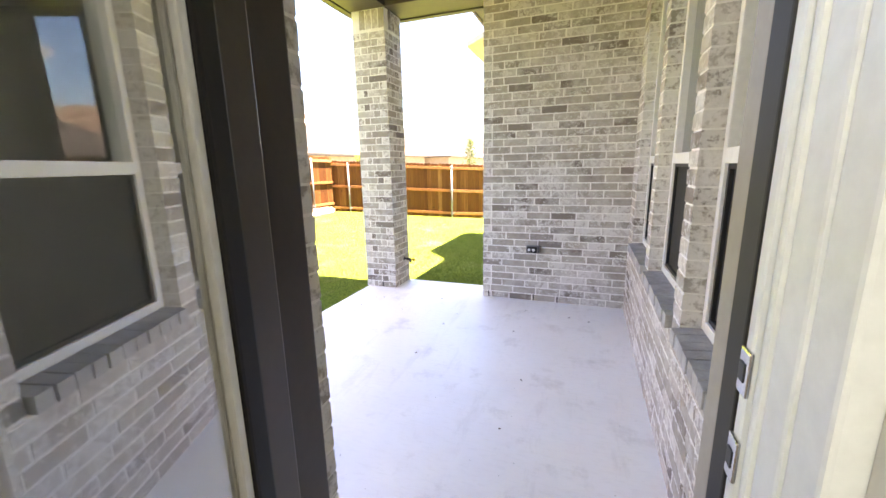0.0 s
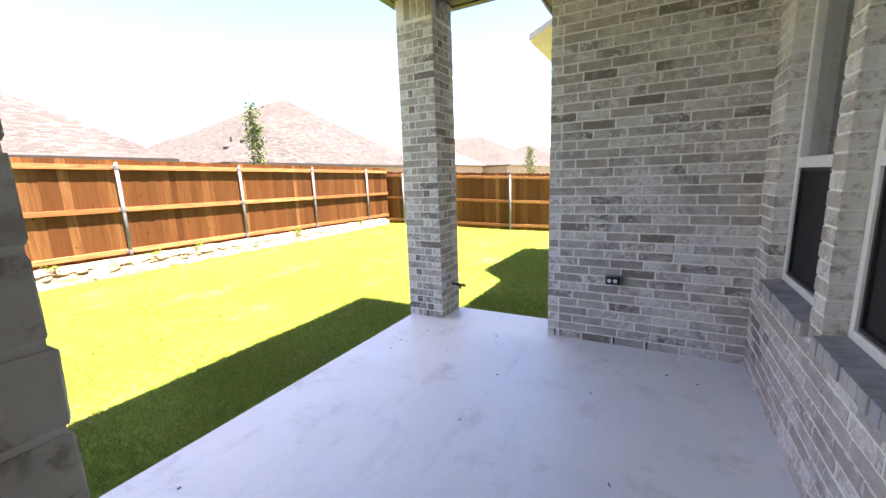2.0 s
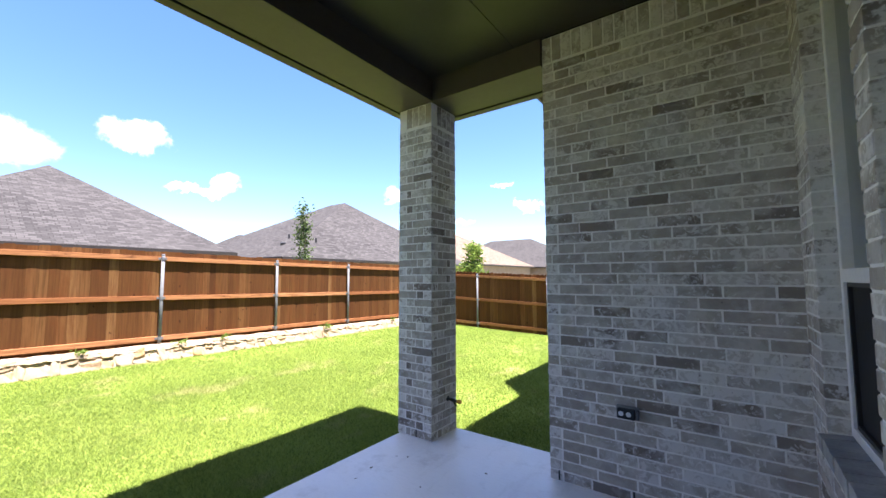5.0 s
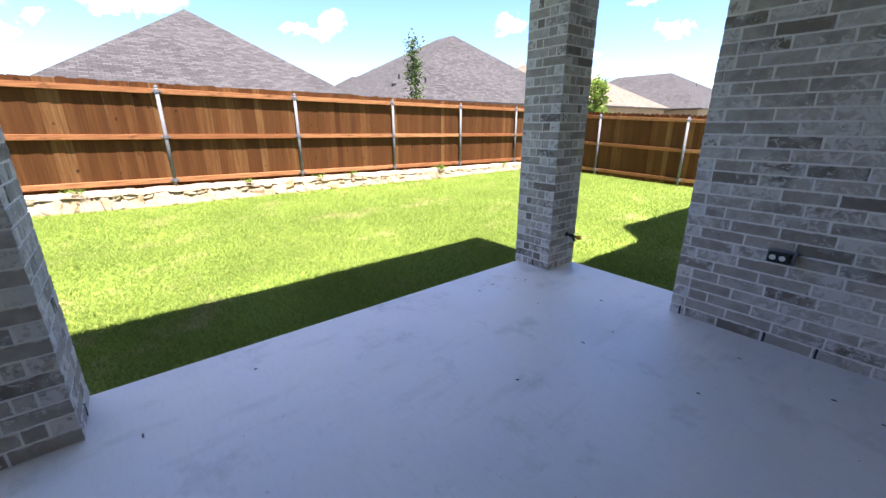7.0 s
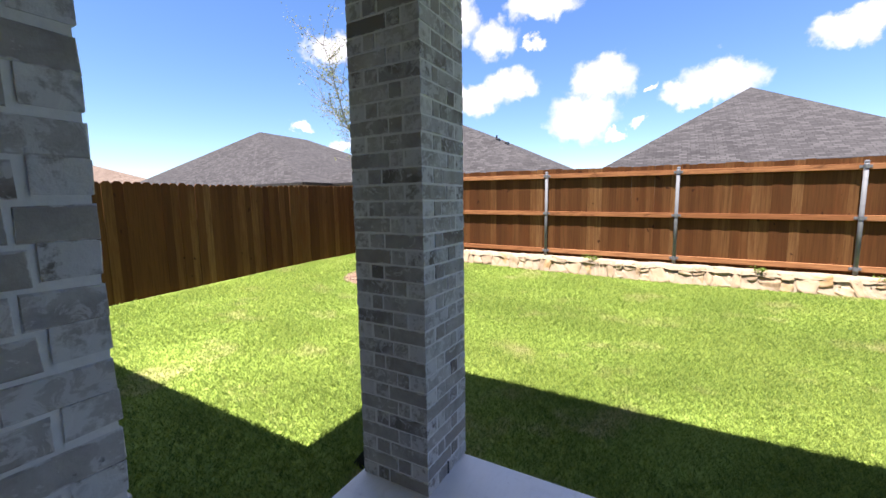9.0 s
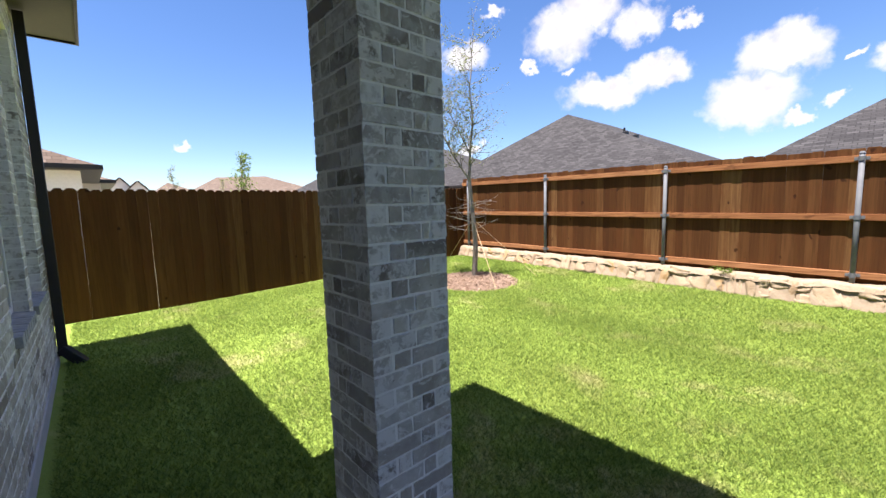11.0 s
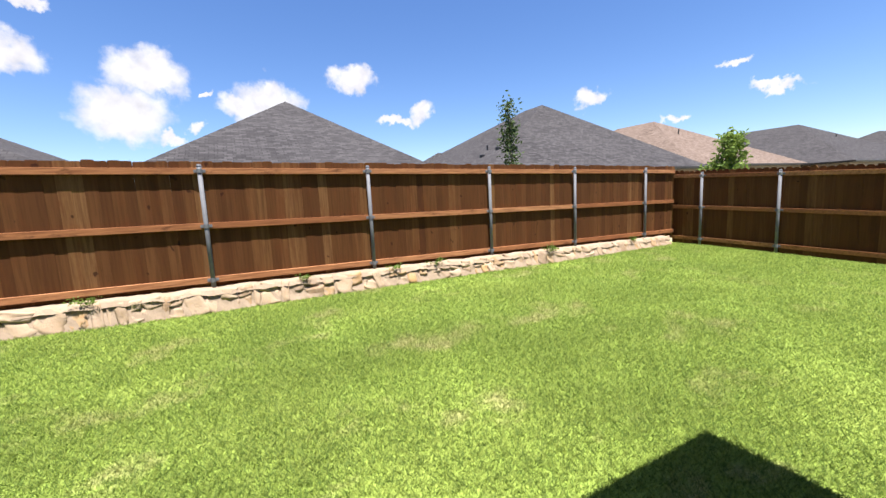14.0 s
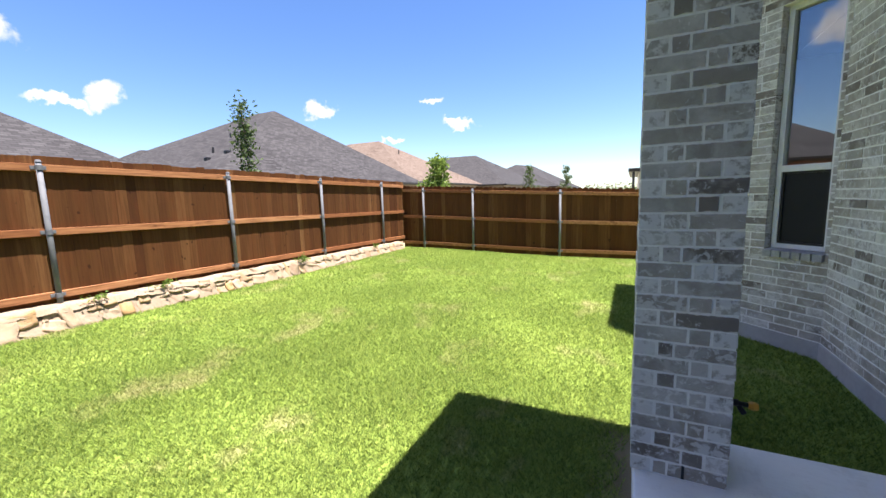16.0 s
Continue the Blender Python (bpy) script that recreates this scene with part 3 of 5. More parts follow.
# ---- ground and patio slab ----
def build_ground():
    xs = np.concatenate([[-900, -300, -120, -60, -30], np.linspace(-18, 0, 61), [4, 12, 30, 60, 120, 300, 900]])
    ys = np.concatenate([[-900, -300, -120, -60, -30, -16], np.linspace(-8, 16, 81), [22, 40, 70, 120, 300, 900]])
    verts = [(x, y, lawn_height(min(max(x, -9.0), 0), min(max(y, -5.6), 13.2)) + 0.006 * noise.noise((x * 1.7, y * 1.7, 0))) for y in ys for x in xs]
    nx = len(xs)
    faces = np.array([(j * nx + i, j * nx + i + 1, (j + 1) * nx + i + 1, (j + 1) * nx + i) for j in range(len(ys) - 1) for i in range(nx - 1)])
    ob = new("ground", from_arrays("ground", np.array(verts), faces, GROUND))
    for f in ob.data.polygons:
        f.use_smooth = True
    structure(ob, "green back lawn with dry patches inside the fence", "lawn")


def build_grass(count=1250000):
    r = np.random.default_rng(3)
    half = count // 2
    x = np.concatenate([-1.12 - 7.95 * r.random(count - half), -4.2 + 2.4 * r.standard_normal(half)])
    y = np.concatenate([-5.5 + 18.4 * r.random(count - half), 2.6 + 3.0 * r.standard_normal(half)])
    keep = (x < -1.12) & (x > -9.05) & (y > -5.5) & (y < 12.9)
    keep &= ~((x > -2.64) & (y > 0.41) & (y < 4.72))
    keep &= ~((np.hypot((x + 6.82) / 0.82, (y + 2.95) / 0.82) < 1.0))
    keep &= ~((y > 6.5) & (x > -1.05 - np.clip(y - 6.66, 0, 0.56) - 0.03))
    x, y = x[keep], y[keep]
    z = np.array([lawn_height(a, b) for a, b in zip(x, y)])
    thin = np.array([noise.noise((a * 0.9, b * 0.9, 4.0)) for a, b in zip(x, y)])
    tuft = np.array([noise.noise((a * 26.0, b * 26.0, 9.0)) for a, b in zip(x, y)])
    bare = np.maximum(-2.60 - x, np.maximum(0.445 - y, y - 4.69)) + 0.14 * np.array([noise.noise((a * 4.0, b * 4.0, 2.0)) for a, b in zip(x, y)])
    dense = r.random(len(x)) < np.clip(bare / 0.2, 0.25, 1.0) * np.clip(0.9 + 0.5 * tuft + 0.3 * thin, 0.5, 1.0)
    x, y, z, thin, tuft = x[dense], y[dense], z[dense], thin[dense], tuft[dense]
    n = len(x)
    h = (0.015 + 0.027 * r.random(n)) * (1 + 0.3 * thin) * (1 + 0.5 * tuft)
    a = r.random(n) * 2 * math.pi
    w = 0.0016 + 0.0017 * r.random(n) + 0.0005 * np.hypot(x + 2.6, y - 2.3)
    lean = (0.6 + 0.9 * r.random(n)) * h
    b = r.random(n) * 2 * math.pi
    p0 = np.stack([x + np.cos(a) * w, y + np.sin(a) * w, z - 0.004], 1)
    p1 = np.stack([x - np.cos(a) * w, y - np.sin(a) * w, z - 0.004], 1)
    p2 = np.stack([x + np.cos(b) * lean, y + np.sin(b) * lean, z + h], 1)
    verts = np.stack([p0, p1, p2], 1).reshape(-1, 3)
    faces = np.arange(3 * n).reshape(-1, 3)
    ob = new("grass", from_arrays("grass", verts, faces, BLADES))
    tagged(ob, "short green turf grass covering the back yard", "grass", kind="stuff")


build_ground()
slab = boxed("floor", (-2.602, 0.42, 0.445, 4.69, -0.42, 0.0), SLAB, bevel=0.012)
structure(slab, "pale broom-finished concrete patio slab with light stains", "patio floor")


# ---- house walls ----
CEIL, BEAM, EAVE = 3.42, 3.20, 3.44


def core(name, dims, parent, material=None):
    return boxed(name, dims, material or MORTAR, parent, bevel=0)


def wall(name, label):
    return thing(name, (0, 0, 0), label, "wall", kind="structure")


Z3 = Vector((0, 0, 1))
north = wall("wall_north", "grey whitewashed brick wall of the house beside the patio")
core("mortar_bed", (-1.0865, 0.6, 4.2735, 4.62, -0.3, CEIL), north)
core("mortar_bed", (-1.0865, -0.8, 4.62, 6.75, -0.3, CEIL), north)
b = Bricks(north, 0.0, 3.3, 300)
b.face((0.395, 4.27), (0, -1, 0), 1.485, 0.0, 3.20, end=True)
b.soldiers((0.395, 4.27), (0, -1, 0), 1.485, 3.21, CEIL)
b.most = b.made
b.face((-1.09, 4.27), (-1, 0, 0), 2.43, 0.0, 3.20, start=True)
b.soldiers((-1.09, 4.27), (-1, 0, 0), 2.43, 3.21, CEIL)
b.done()
boxed("footing", (-1.10, -0.7, 4.70, 6.76, -0.5, -0.004), FOUNDATION, north, "grey concrete foundation edge", 0.01)

# patio windows: y from, y to
WINDOWS = [(3.07, 3.92), (2.07, 2.92), (1.07, 1.92)]
SILL, RAIL, HEAD = 0.765, 1.505, 3.05
east = wall("wall_east", "whitewashed brick house wall with three tall windows and brick sills")
core("mortar_bed", (0.3985, 0.62, 0.75, 4.278, -0.3, SILL - 0.07), east)
core("mortar_bed", (0.3985, 0.62, 0.75, 4.278, HEAD + 0.01, CEIL), east)
b = Bricks(east, 0.0, 1.9, 300)
b.face((0.395, 0.88), (-1, 0, 0), 3.39, 0.0, SILL - 0.07)
edges_y = [0.75] + [v for w in reversed(WINDOWS) for v in w] + [4.278]
for k in range(0, len(edges_y), 2):
    y0, y1 = edges_y[k], edges_y[k + 1]
    core("mortar_bed", (0.3985, 0.62, y0 + 0.006, y1 - 0.006, SILL - 0.07, HEAD + 0.01), east)
    if k == 0:
        y0 = 0.88
    if y1 - y0 < 0.2:
        b.face((0.395, y0), (-1, 0, 0), y1 - y0, SILL - 0.07, HEAD, pieces=[[1.0]])
    else:
        b.face((0.395, y0), (-1, 0, 0), y1 - y0, SILL - 0.07, HEAD)
b.face((0.395, 0.88), (-1, 0, 0), 3.39, HEAD + 0.01, CEIL - 0.02)
b.done()


def rowlock_sill(parent, p0, n, length, z, out=0.03, deep=0.13):
    """A row of bricks on edge, sloping a little outward."""
    n = Vector(n)
    u = n.cross(Z3)
    k = max(1, round(length / 0.0762))
    w = length / k
    m = Matrix((u, n, Z3)).transposed().to_4x4()
    for j in range(k):
        bm = bmesh.new()
        box(bm, 0.004, w - 0.004, -deep, out, -0.068, 0.0, 0.004)
        for v in bm.verts:
            v.co.z += -0.012 * (v.co.y / deep) + 0.001 * ((j * 7) % 3)
            v.co.y += 0.002 * ((j * 5) % 3)
        bm.transform(Matrix.Translation(Vector((p0[0], p0[1], z)) + u * (j * w)) @ m)
        part("sill_brick", bm, SILL_BRICK, parent)


def window(index, p0, n, width, z0, zr, z1, label, glass=GLASS):
    """A vinyl window: a tall fixed pane over a screened lower sash. p0: the corner at the viewer's right, in the plane of the frame's face."""
    n = Vector(n)
    u = n.cross(Z3)
    m = Matrix.Translation((p0[0], p0[1], 0)) @ Matrix((u, n, Z3)).transposed().to_4x4()
    w = thing("window_%d" % index, (p0[0], p0[1], z0), label, "window", kind="structure")

    def piece(name, dims, material, tag="", bevel=0.004):
        bm = bmesh.new()
        box(bm, *dims, bevel)
        bm.transform(m)
        return part(name, bm, material, w, tag)

    f = 0.045
    for a, c in ((0.0, f), (width - f, width)):
        piece("window_frame", (a, c, -0.07, 0.0, z0, z1), VINYL, "white vinyl frame side")
    piece("window_frame", (f, width - f, -0.07, 0.0, z0, z0 + f), VINYL, "white vinyl frame bottom")
    piece("window_frame", (f, width - f, -0.07, 0.0, z1 - f, z1), VINYL, "white vinyl frame head")
    piece("meeting_rail", (f, width - f, -0.065, 0.004, zr - 0.03, zr + 0.03), VINYL)
    piece("pane", (f, width - f, -0.048, -0.042, zr + 0.03, z1 - f), glass, "clear glass fixed upper pane", 0).visible_shadow = False
    piece("pane", (f, width - f, -0.060, -0.054, z0 + f, zr - 0.03), GLASS, "clear glass lower pane", 0).visible_shadow = False
    piece("screen", (f + 0.02, width - f - 0.02, -0.030, -0.027, z0 + f + 0.02, zr - 0.05), SCREEN, "black insect screen", 0)
    for d in ((f, f + 0.02, -0.034, -0.012, z0 + f, zr - 0.03), (width - f - 0.02, width - f, -0.034, -0.012, z0 + f, zr - 0.03),
              (f + 0.02, width - f - 0.02, -0.034, -0.012, z0 + f, z0 + f + 0.02), (f + 0.02, width - f - 0.02, -0.034, -0.012, zr - 0.05, zr - 0.03)):
        piece("screen_frame", d, BLACK, "", 0.002)
    return w


for k, (y0, y1) in enumerate(WINDOWS):
    rowlock_sill(east, (0.395, y0), (-1, 0, 0), y1 - y0, SILL)
    window(k + 1, (0.475, y0 + 0.008), (-1, 0, 0), y1 - y0 - 0.016, SILL + 0.012, RAIL, HEAD, "tall white vinyl window with dark screen on lower sash")

# door wall and the house's west wall south of the patio
south = wall("wall_south", "grey whitewashed brick wall round the back door")
core("mortar_bed", (-1.044, -0.70, 0.60, 0.8665, -0.3, CEIL), south)
core("mortar_bed", (-0.70, -0.683, 0.801, 0.8665, -0.02, 2.47), south)
core("mortar_bed", (-0.70, 0.403, 0.60, 0.8665, 2.47, CEIL), south)
core("mortar_bed", (0.245, 0.62, 0.60, 0.8665, -0.3, 2.47), south)
b = Bricks(south, 0.0, 2.6, 300)
b.face((-1.05, 0.87), (0, 1, 0), 0.37, 0.0, 3.20, start=True)
b.face((-0.68, 0.87), (0, 1, 0), 0.92, 2.48, 3.20)
b.face((0.24, 0.87), (0, 1, 0), 0.155, 0.0, 3.20, pieces=[[1.0]])
b.soldiers((-1.05, 0.87), (0, 1, 0), 1.445, 3.21, CEIL)
b.done()
SW = [(-2.95, -2.10), (-1.90, -1.05)]
west = wall("wall_west", "whitewashed brick house wall facing the lawn")
b = Bricks(west, 0.2, 1.5, 120)
b.face((-1.05, -3.60), (-1, 0, 0), 4.47, 0.0, SILL - 0.07, end=True)
ed = [-3.60, SW[0][0], SW[0][1], SW[1][0], SW[1][1], 0.87]
for k in (0, 2, 4):
    core("mortar_bed", (-1.0465, -0.80, ed[k] + 0.006, min(ed[k + 1] - 0.006, 0.598), SILL - 0.07, HEAD), west)
    b.face((-1.05, ed[k]), (-1, 0, 0), ed[k + 1] - ed[k], SILL - 0.07, HEAD, end=(k == 4), parity=(round((SILL - 0.07) / COURSE)) % 2)
core("mortar_bed", (-1.0465, -0.80, -3.59, 0.59, -0.3, SILL - 0.07), west)
core("mortar_bed", (-1.0465, -0.80, -3.59, 0.59, HEAD, CEIL), west)
b.face((-1.05, -3.60), (-1, 0, 0), 4.47, HEAD, CEIL - 0.02, end=True)
b.done()
boxed("footing", (-1.06, -0.75, -3.6, 0.44, -0.5, -0.004), FOUNDATION, west, "grey concrete foundation edge", 0.01)
for k, (y0, y1) in enumerate(SW):
    rowlock_sill(west, (-1.05, y0), (-1, 0, 0), y1 - y0, SILL)
    window(4 + k, (-0.97, y0 + 0.008), (-1, 0, 0), y1 - y0 - 0.016, SILL + 0.012, RAIL, HEAD, "tall white vinyl window in the sunny west wall")

# the angled bay north of the patio
S2 = math.sqrt(0.5)
bay = wall("wall_bay", "angled brick bay wall with a narrow window")
DN, DU = Vector((-S2, -S2, 0)), Vector((-S2, S2, 0))
C0 = Vector((-1.09, 6.70, 0))
bm = bmesh.new()
b = Bricks(bay, 0.0, 1.4, 150)
BW0, BW1, BAYL = 0.03, 0.515, 0.76
BSILL, BRAIL, BHEAD = 0.80, 1.575, 3.05
b.face(C0, DN, BAYL, 0.0, BSILL - 0.07)
b.face(C0 + DU * 0.0, DN, BW0, BSILL - 0.07, BHEAD, pieces=[[1.0]])
b.face(C0 + DU * BW1, DN, BAYL - BW1, BSILL - 0.07, BHEAD, pieces=[[1.0], [0.55, 0.45]])
b.face(C0, DN, BAYL, BHEAD, CEIL - 0.02)
C1 = C0 + DU * BAYL
b.face(C1, (-1, 0, 0), 2.15, 0.0, CEIL - 0.02)
b.done()
mm = Matrix.Translation(C0) @ Matrix((DU, DN, Z3)).transposed().to_4x4()
for d in ((0, BAYL, -0.25, -0.0035, -0.3, BSILL - 0.07), (0, BW0 - 0.006, -0.25, -0.0035, BSILL - 0.07, BHEAD), (BW1 + 0.006, BAYL, -0.25, -0.0035, BSILL - 0.07, BHEAD), (0, BAYL, -0.25, -0.0035, BHEAD, CEIL)):
    bm = bmesh.new()
    box(bm, *d)
    bm.transform(mm)
    part("mortar_bed", bm, MORTAR, bay)
bm = bmesh.new()
box(bm, -0.1, BAYL, -0.2, 0.012, -0.5, -0.004)
bm.transform(mm)
part("footing", bm, FOUNDATION, bay, "grey concrete foundation edge")
core("mortar_bed", (C1.x + 0.0035, C1.x + 0.3, C1.y, C1.y + 2.15, -0.3, CEIL), bay)
boxed("footing", (C1.x - 0.012, C1.x + 0.3, C1.y + 0.005, C1.y + 2.15, -0.5, -0.004), FOUNDATION, bay, "grey concrete foundation edge", 0.01)
core("mortar_bed", (C1.x + 0.006, 3.0, C1.y + 2.15, C1.y + 2.4, -0.3, CEIL), bay)
rowlock_sill(bay, C0 + DU * BW0, DN, BW1 - BW0, BSILL)
wp0 = C0 + DU * (BW0 + 0.008) - DN * 0.08
window(6, (wp0.x, wp0.y), DN, BW1 - BW0 - 0.016, BSILL + 0.012, BRAIL, BHEAD, "narrow white vinyl window in the angled bay", TINTED_GLASS)

# inside of the house: plain rooms behind door and windows
rooms = wall("wall_interior", "plain painted interior walls and ceiling behind the doorway")
core("room_wall", (4.6, 4.7, -3.6, 9.4, -0.1, 2.75), rooms, DRYWALL)
core("room_wall", (-0.8, 4.6, -3.7, -3.6, -0.1, 2.75), rooms, DRYWALL)
core("room_wall", (-0.9, 4.6, 9.3, 9.4, -0.1, 3.4), rooms, DRYWALL)
core("room_wall", (-0.79, -0.69, -1.0, 0.598, -0.1, 2.75), rooms, DRYWALL)
core("room_wall", (0.305, 0.62, 0.32, 0.598, -0.1, 2.75), rooms, DRYWALL)
core("room_wall", (0.245, 0.304, 0.28, 0.476, -0.1, 2.75), rooms, DRYWALL)
core("room_wall", (0.625, 0.66, 0.60, 1.0, -0.1, 3.4), rooms, DRYWALL)
# unseen partitions and back wall, added to keep the rooms behind the windows dark
core("room_wall", (0.66, 4.5, 0.62, 0.70, -0.1, 3.29), rooms, DIM_ROOM_PAINT)
core("room_wall", (0.62, 4.5, 4.75, 4.85, -0.1, 3.29), rooms, DIM_ROOM_PAINT)
core("room_wall", (4.5, 4.59, 0.62, 9.29, -0.1, 3.29), rooms, DIM_ROOM_PAINT)
core("room_floor", (-0.8, 4.6, -3.6, 9.3, -0.2, -0.01), rooms, mat_simple("wood_floor", (0.22, 0.16, 0.11), (0.30, 0.22, 0.15), 3, 0.4, stretch=(1, 6, 1)))
cl = core("ceiling", (-0.8, 4.7, -3.7, 0.6, 2.75, 2.85), None, DRYWALL)
structure(cl, "plain white room ceiling inside the house", "ceiling")
# unseen ceilings, added to close the light leak into the bay room
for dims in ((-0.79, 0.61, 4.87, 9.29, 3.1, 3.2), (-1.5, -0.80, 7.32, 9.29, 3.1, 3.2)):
    core("room_ceiling", dims, rooms, DIM_ROOM_PAINT)
cl = core("ceiling", (0.62, 4.7, 0.6, 9.4, 3.3, 3.4), None, DIM_ROOM_PAINT)
structure(cl, "plain room ceiling behind the windows, darkened to look unlit", "ceiling")


# ---- pillars ----
def pillar(y0, y1):
    x0, x1 = -2.615, -2.205
    p = thing("brick_pillar", ((x0 + x1) / 2, (y0 + y1) / 2, 0), "square grey whitewashed brick pillar carrying the patio roof", "pillar", "patio pillars")
    core("mortar_core", (x0 + 0.0035, x1 - 0.0035, y0 + 0.0035, y1 - 0.0035, 0, BEAM), p)
    b = Bricks(p, 0.0, 2.2, 300)
    for p0, n, length in (((x1, y0), (0, -1, 0), x1 - x0), ((x0, y0), (-1, 0, 0), y1 - y0), ((x0, y1), (0, 1, 0), x1 - x0), ((x1, y1), (1, 0, 0), y1 - y0)):
        b.face(p0, n, length, 0.0, BEAM - 0.21, start=True, end=True, pieces="pillar")
        u = Vector(n).cross(Z3)
        b.soldiers((p0[0] + u.x * 0.0, p0[1] + u.y * 0.0), n, length - DEPTH, BEAM - 0.205, BEAM)
    b.done()
    return p


pillar(4.26, 4.67)
pillar(0.465, 0.875)


# ---- patio roof: beams, ceiling, eaves, roof ----
roof = thing("patio_roof", (-1.3, 2.57, BEAM), "taupe painted patio roof with boxed beams on brick pillars", "roof", kind="structure")
boxed("beam", (-2.63, -2.19, 0.46, 4.68, BEAM, EAVE - 0.002), SOFFIT, roof, "taupe boxed beam", 0.006)
boxed("beam", (-2.186, -1.094, 4.25, 4.68, BEAM, EAVE - 0.002), SOFFIT, roof, "taupe boxed beam", 0.006)
boxed("beam", (-2.186, -1.054, 0.46, 0.885, BEAM, EAVE - 0.002), SOFFIT, roof, "taupe boxed beam", 0.006)
boxed("frieze_board", (-2.72, -2.634, 0.37, 4.77, BEAM - 0.012, EAVE), TRIM_DARK, roof, "dark bronze trim board", 0.006)
boxed("frieze_board", (-2.634, -1.10, 4.684, 4.77, BEAM - 0.012, EAVE), TRIM_DARK, roof, "dark bronze trim board", 0.006)
boxed("frieze_board", (-2.634, -1.06, 0.37, 0.456, BEAM - 0.012, EAVE), TRIM_DARK, roof, "dark bronze trim board", 0.006)


def eave(parent, x0, x1, y0, y1, sides):
    """A soffit sheet with a fascia and gutter on the sides named."""
    boxed("soffit", (x0, x1, y0, y1, EAVE, EAVE + 0.02), SOFFIT, parent, bevel=0)
    t, h = 0.03, 0.17
    if "w" in sides:
        boxed("fascia", (x0 - t, x0, y0, y1, EAVE - 0.02, EAVE + h), TRIM_DARK, parent, bevel=0.003)
    if "n" in sides:
        boxed("fascia", (x0 - t, x1, y1, y1 + t, EAVE - 0.02, EAVE + h), TRIM_DARK, parent, bevel=0.003)
    if "s" in sides:
        boxed("fascia", (x0 - t, x1, y0 - t, y0, EAVE - 0.02, EAVE + h), TRIM_DARK, parent, bevel=0.003)


eave(roof, -3.0, -1.53, -0.16, 4.86, "wns")
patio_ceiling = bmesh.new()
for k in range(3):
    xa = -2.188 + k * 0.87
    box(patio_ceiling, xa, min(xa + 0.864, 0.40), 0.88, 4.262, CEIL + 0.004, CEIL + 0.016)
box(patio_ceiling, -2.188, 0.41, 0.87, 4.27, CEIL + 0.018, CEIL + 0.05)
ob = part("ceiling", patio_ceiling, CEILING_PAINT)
structure(ob, "dark taupe panelled patio ceiling with thin seams", "ceiling")

light = thing("ceiling_light", (-1.30, 3.20, CEIL), "round recessed patio downlight, unlit", "light")
bm = bmesh.new()
cyl(bm, (-1.30, 3.20, CEIL - 0.008), (-1.30, 3.20, CEIL + 0.004), 0.098, seg=32)
part("trim_ring", bm, LAMP_LENS, light)
bm = bmesh.new()
cyl(bm, (-1.30, 3.20, CEIL - 0.012), (-1.30, 3.20, CEIL - 0.007), 0.078, 0.084, seg=32)
part("lens", bm, LAMP_LENS, light, "pale diffuser lens")


def slope_uv(bm):
    """Lays u along each roof plane's level line and v up its slope, in metres."""
    uv = bm.loops.layers.uv.verify()
    bm.normal_update()
    for f in bm.faces:
        n = f.normal
        level = Z3.cross(n)
        level = level.normalized() if level.length > 1e-4 else Vector((1, 0, 0))
        rise = n.cross(level)
        for lo in f.loops:
            lo[uv].uv = (lo.vert.co.dot(level), lo.vert.co.dot(rise))


def hip(points):
    bm = bmesh.new()
    for p in points:
        bm.verts.new(p)
    r = bmesh.ops.convex_hull(bm, input=bm.verts)
    bmesh.ops.delete(bm, geom=[g for g in r["geom_interior"] + r["geom_unused"] if isinstance(g, bmesh.types.BMVert)], context="VERTS")
    bmesh.ops.dissolve_limit(bm, angle_limit=0.01, verts=bm.verts, edges=bm.edges)
    slope_uv(bm)
    return bm


zr = EAVE + 0.15
house_roof = thing("house_roof", (3.5, 2.5, zr), "grey shingled hip roof over the brick house", "roof", kind="structure")
eave(house_roof, -1.50, -1.0, -4.18, -0.20, "ws")
eave(house_roof, -1.50, -1.0, 4.90, 6.40, "w")
bm = bmesh.new()
vs = [bm.verts.new((x, y, z)) for z in (EAVE + 0.02, EAVE + 0.105) for x, y in ((-1.50, 6.405), (-1.0, 6.405), (-1.0, 9.55), (-2.06, 9.55), (-2.06, 6.97))]
bm.faces.new(vs[:5][::-1])
bm.faces.new(vs[5:])
for i in range(5):
    bm.faces.new((vs[i], vs[(i + 1) % 5], vs[5 + (i + 1) % 5], vs[5 + i]))
part("bay_eave", bm, mat_simple("cream_trim_paint", (0.36, 0.31, 0.25), (0.43, 0.375, 0.30), 3, 0.5, bump=0.05), house_roof, "cream boxed eave round the bay")
part("shingles", hip([(-1.54, -4.22, zr), (9, -4.22, zr), (-1.54, 9.58, zr), (9, 9.58, zr), (3.7, 1.2, zr + 3.2), (3.7, 4.6, zr + 3.2)]), SHINGLE, house_roof)
part("shingles", hip([(-3.03, -0.19, zr), (-3.03, 4.89, zr), (1.5, -0.19, zr), (1.5, 4.89, zr), (-0.6, 2.35, zr + 1.4), (1.5, 2.35, zr + 1.4)]), SHINGLE, roof)


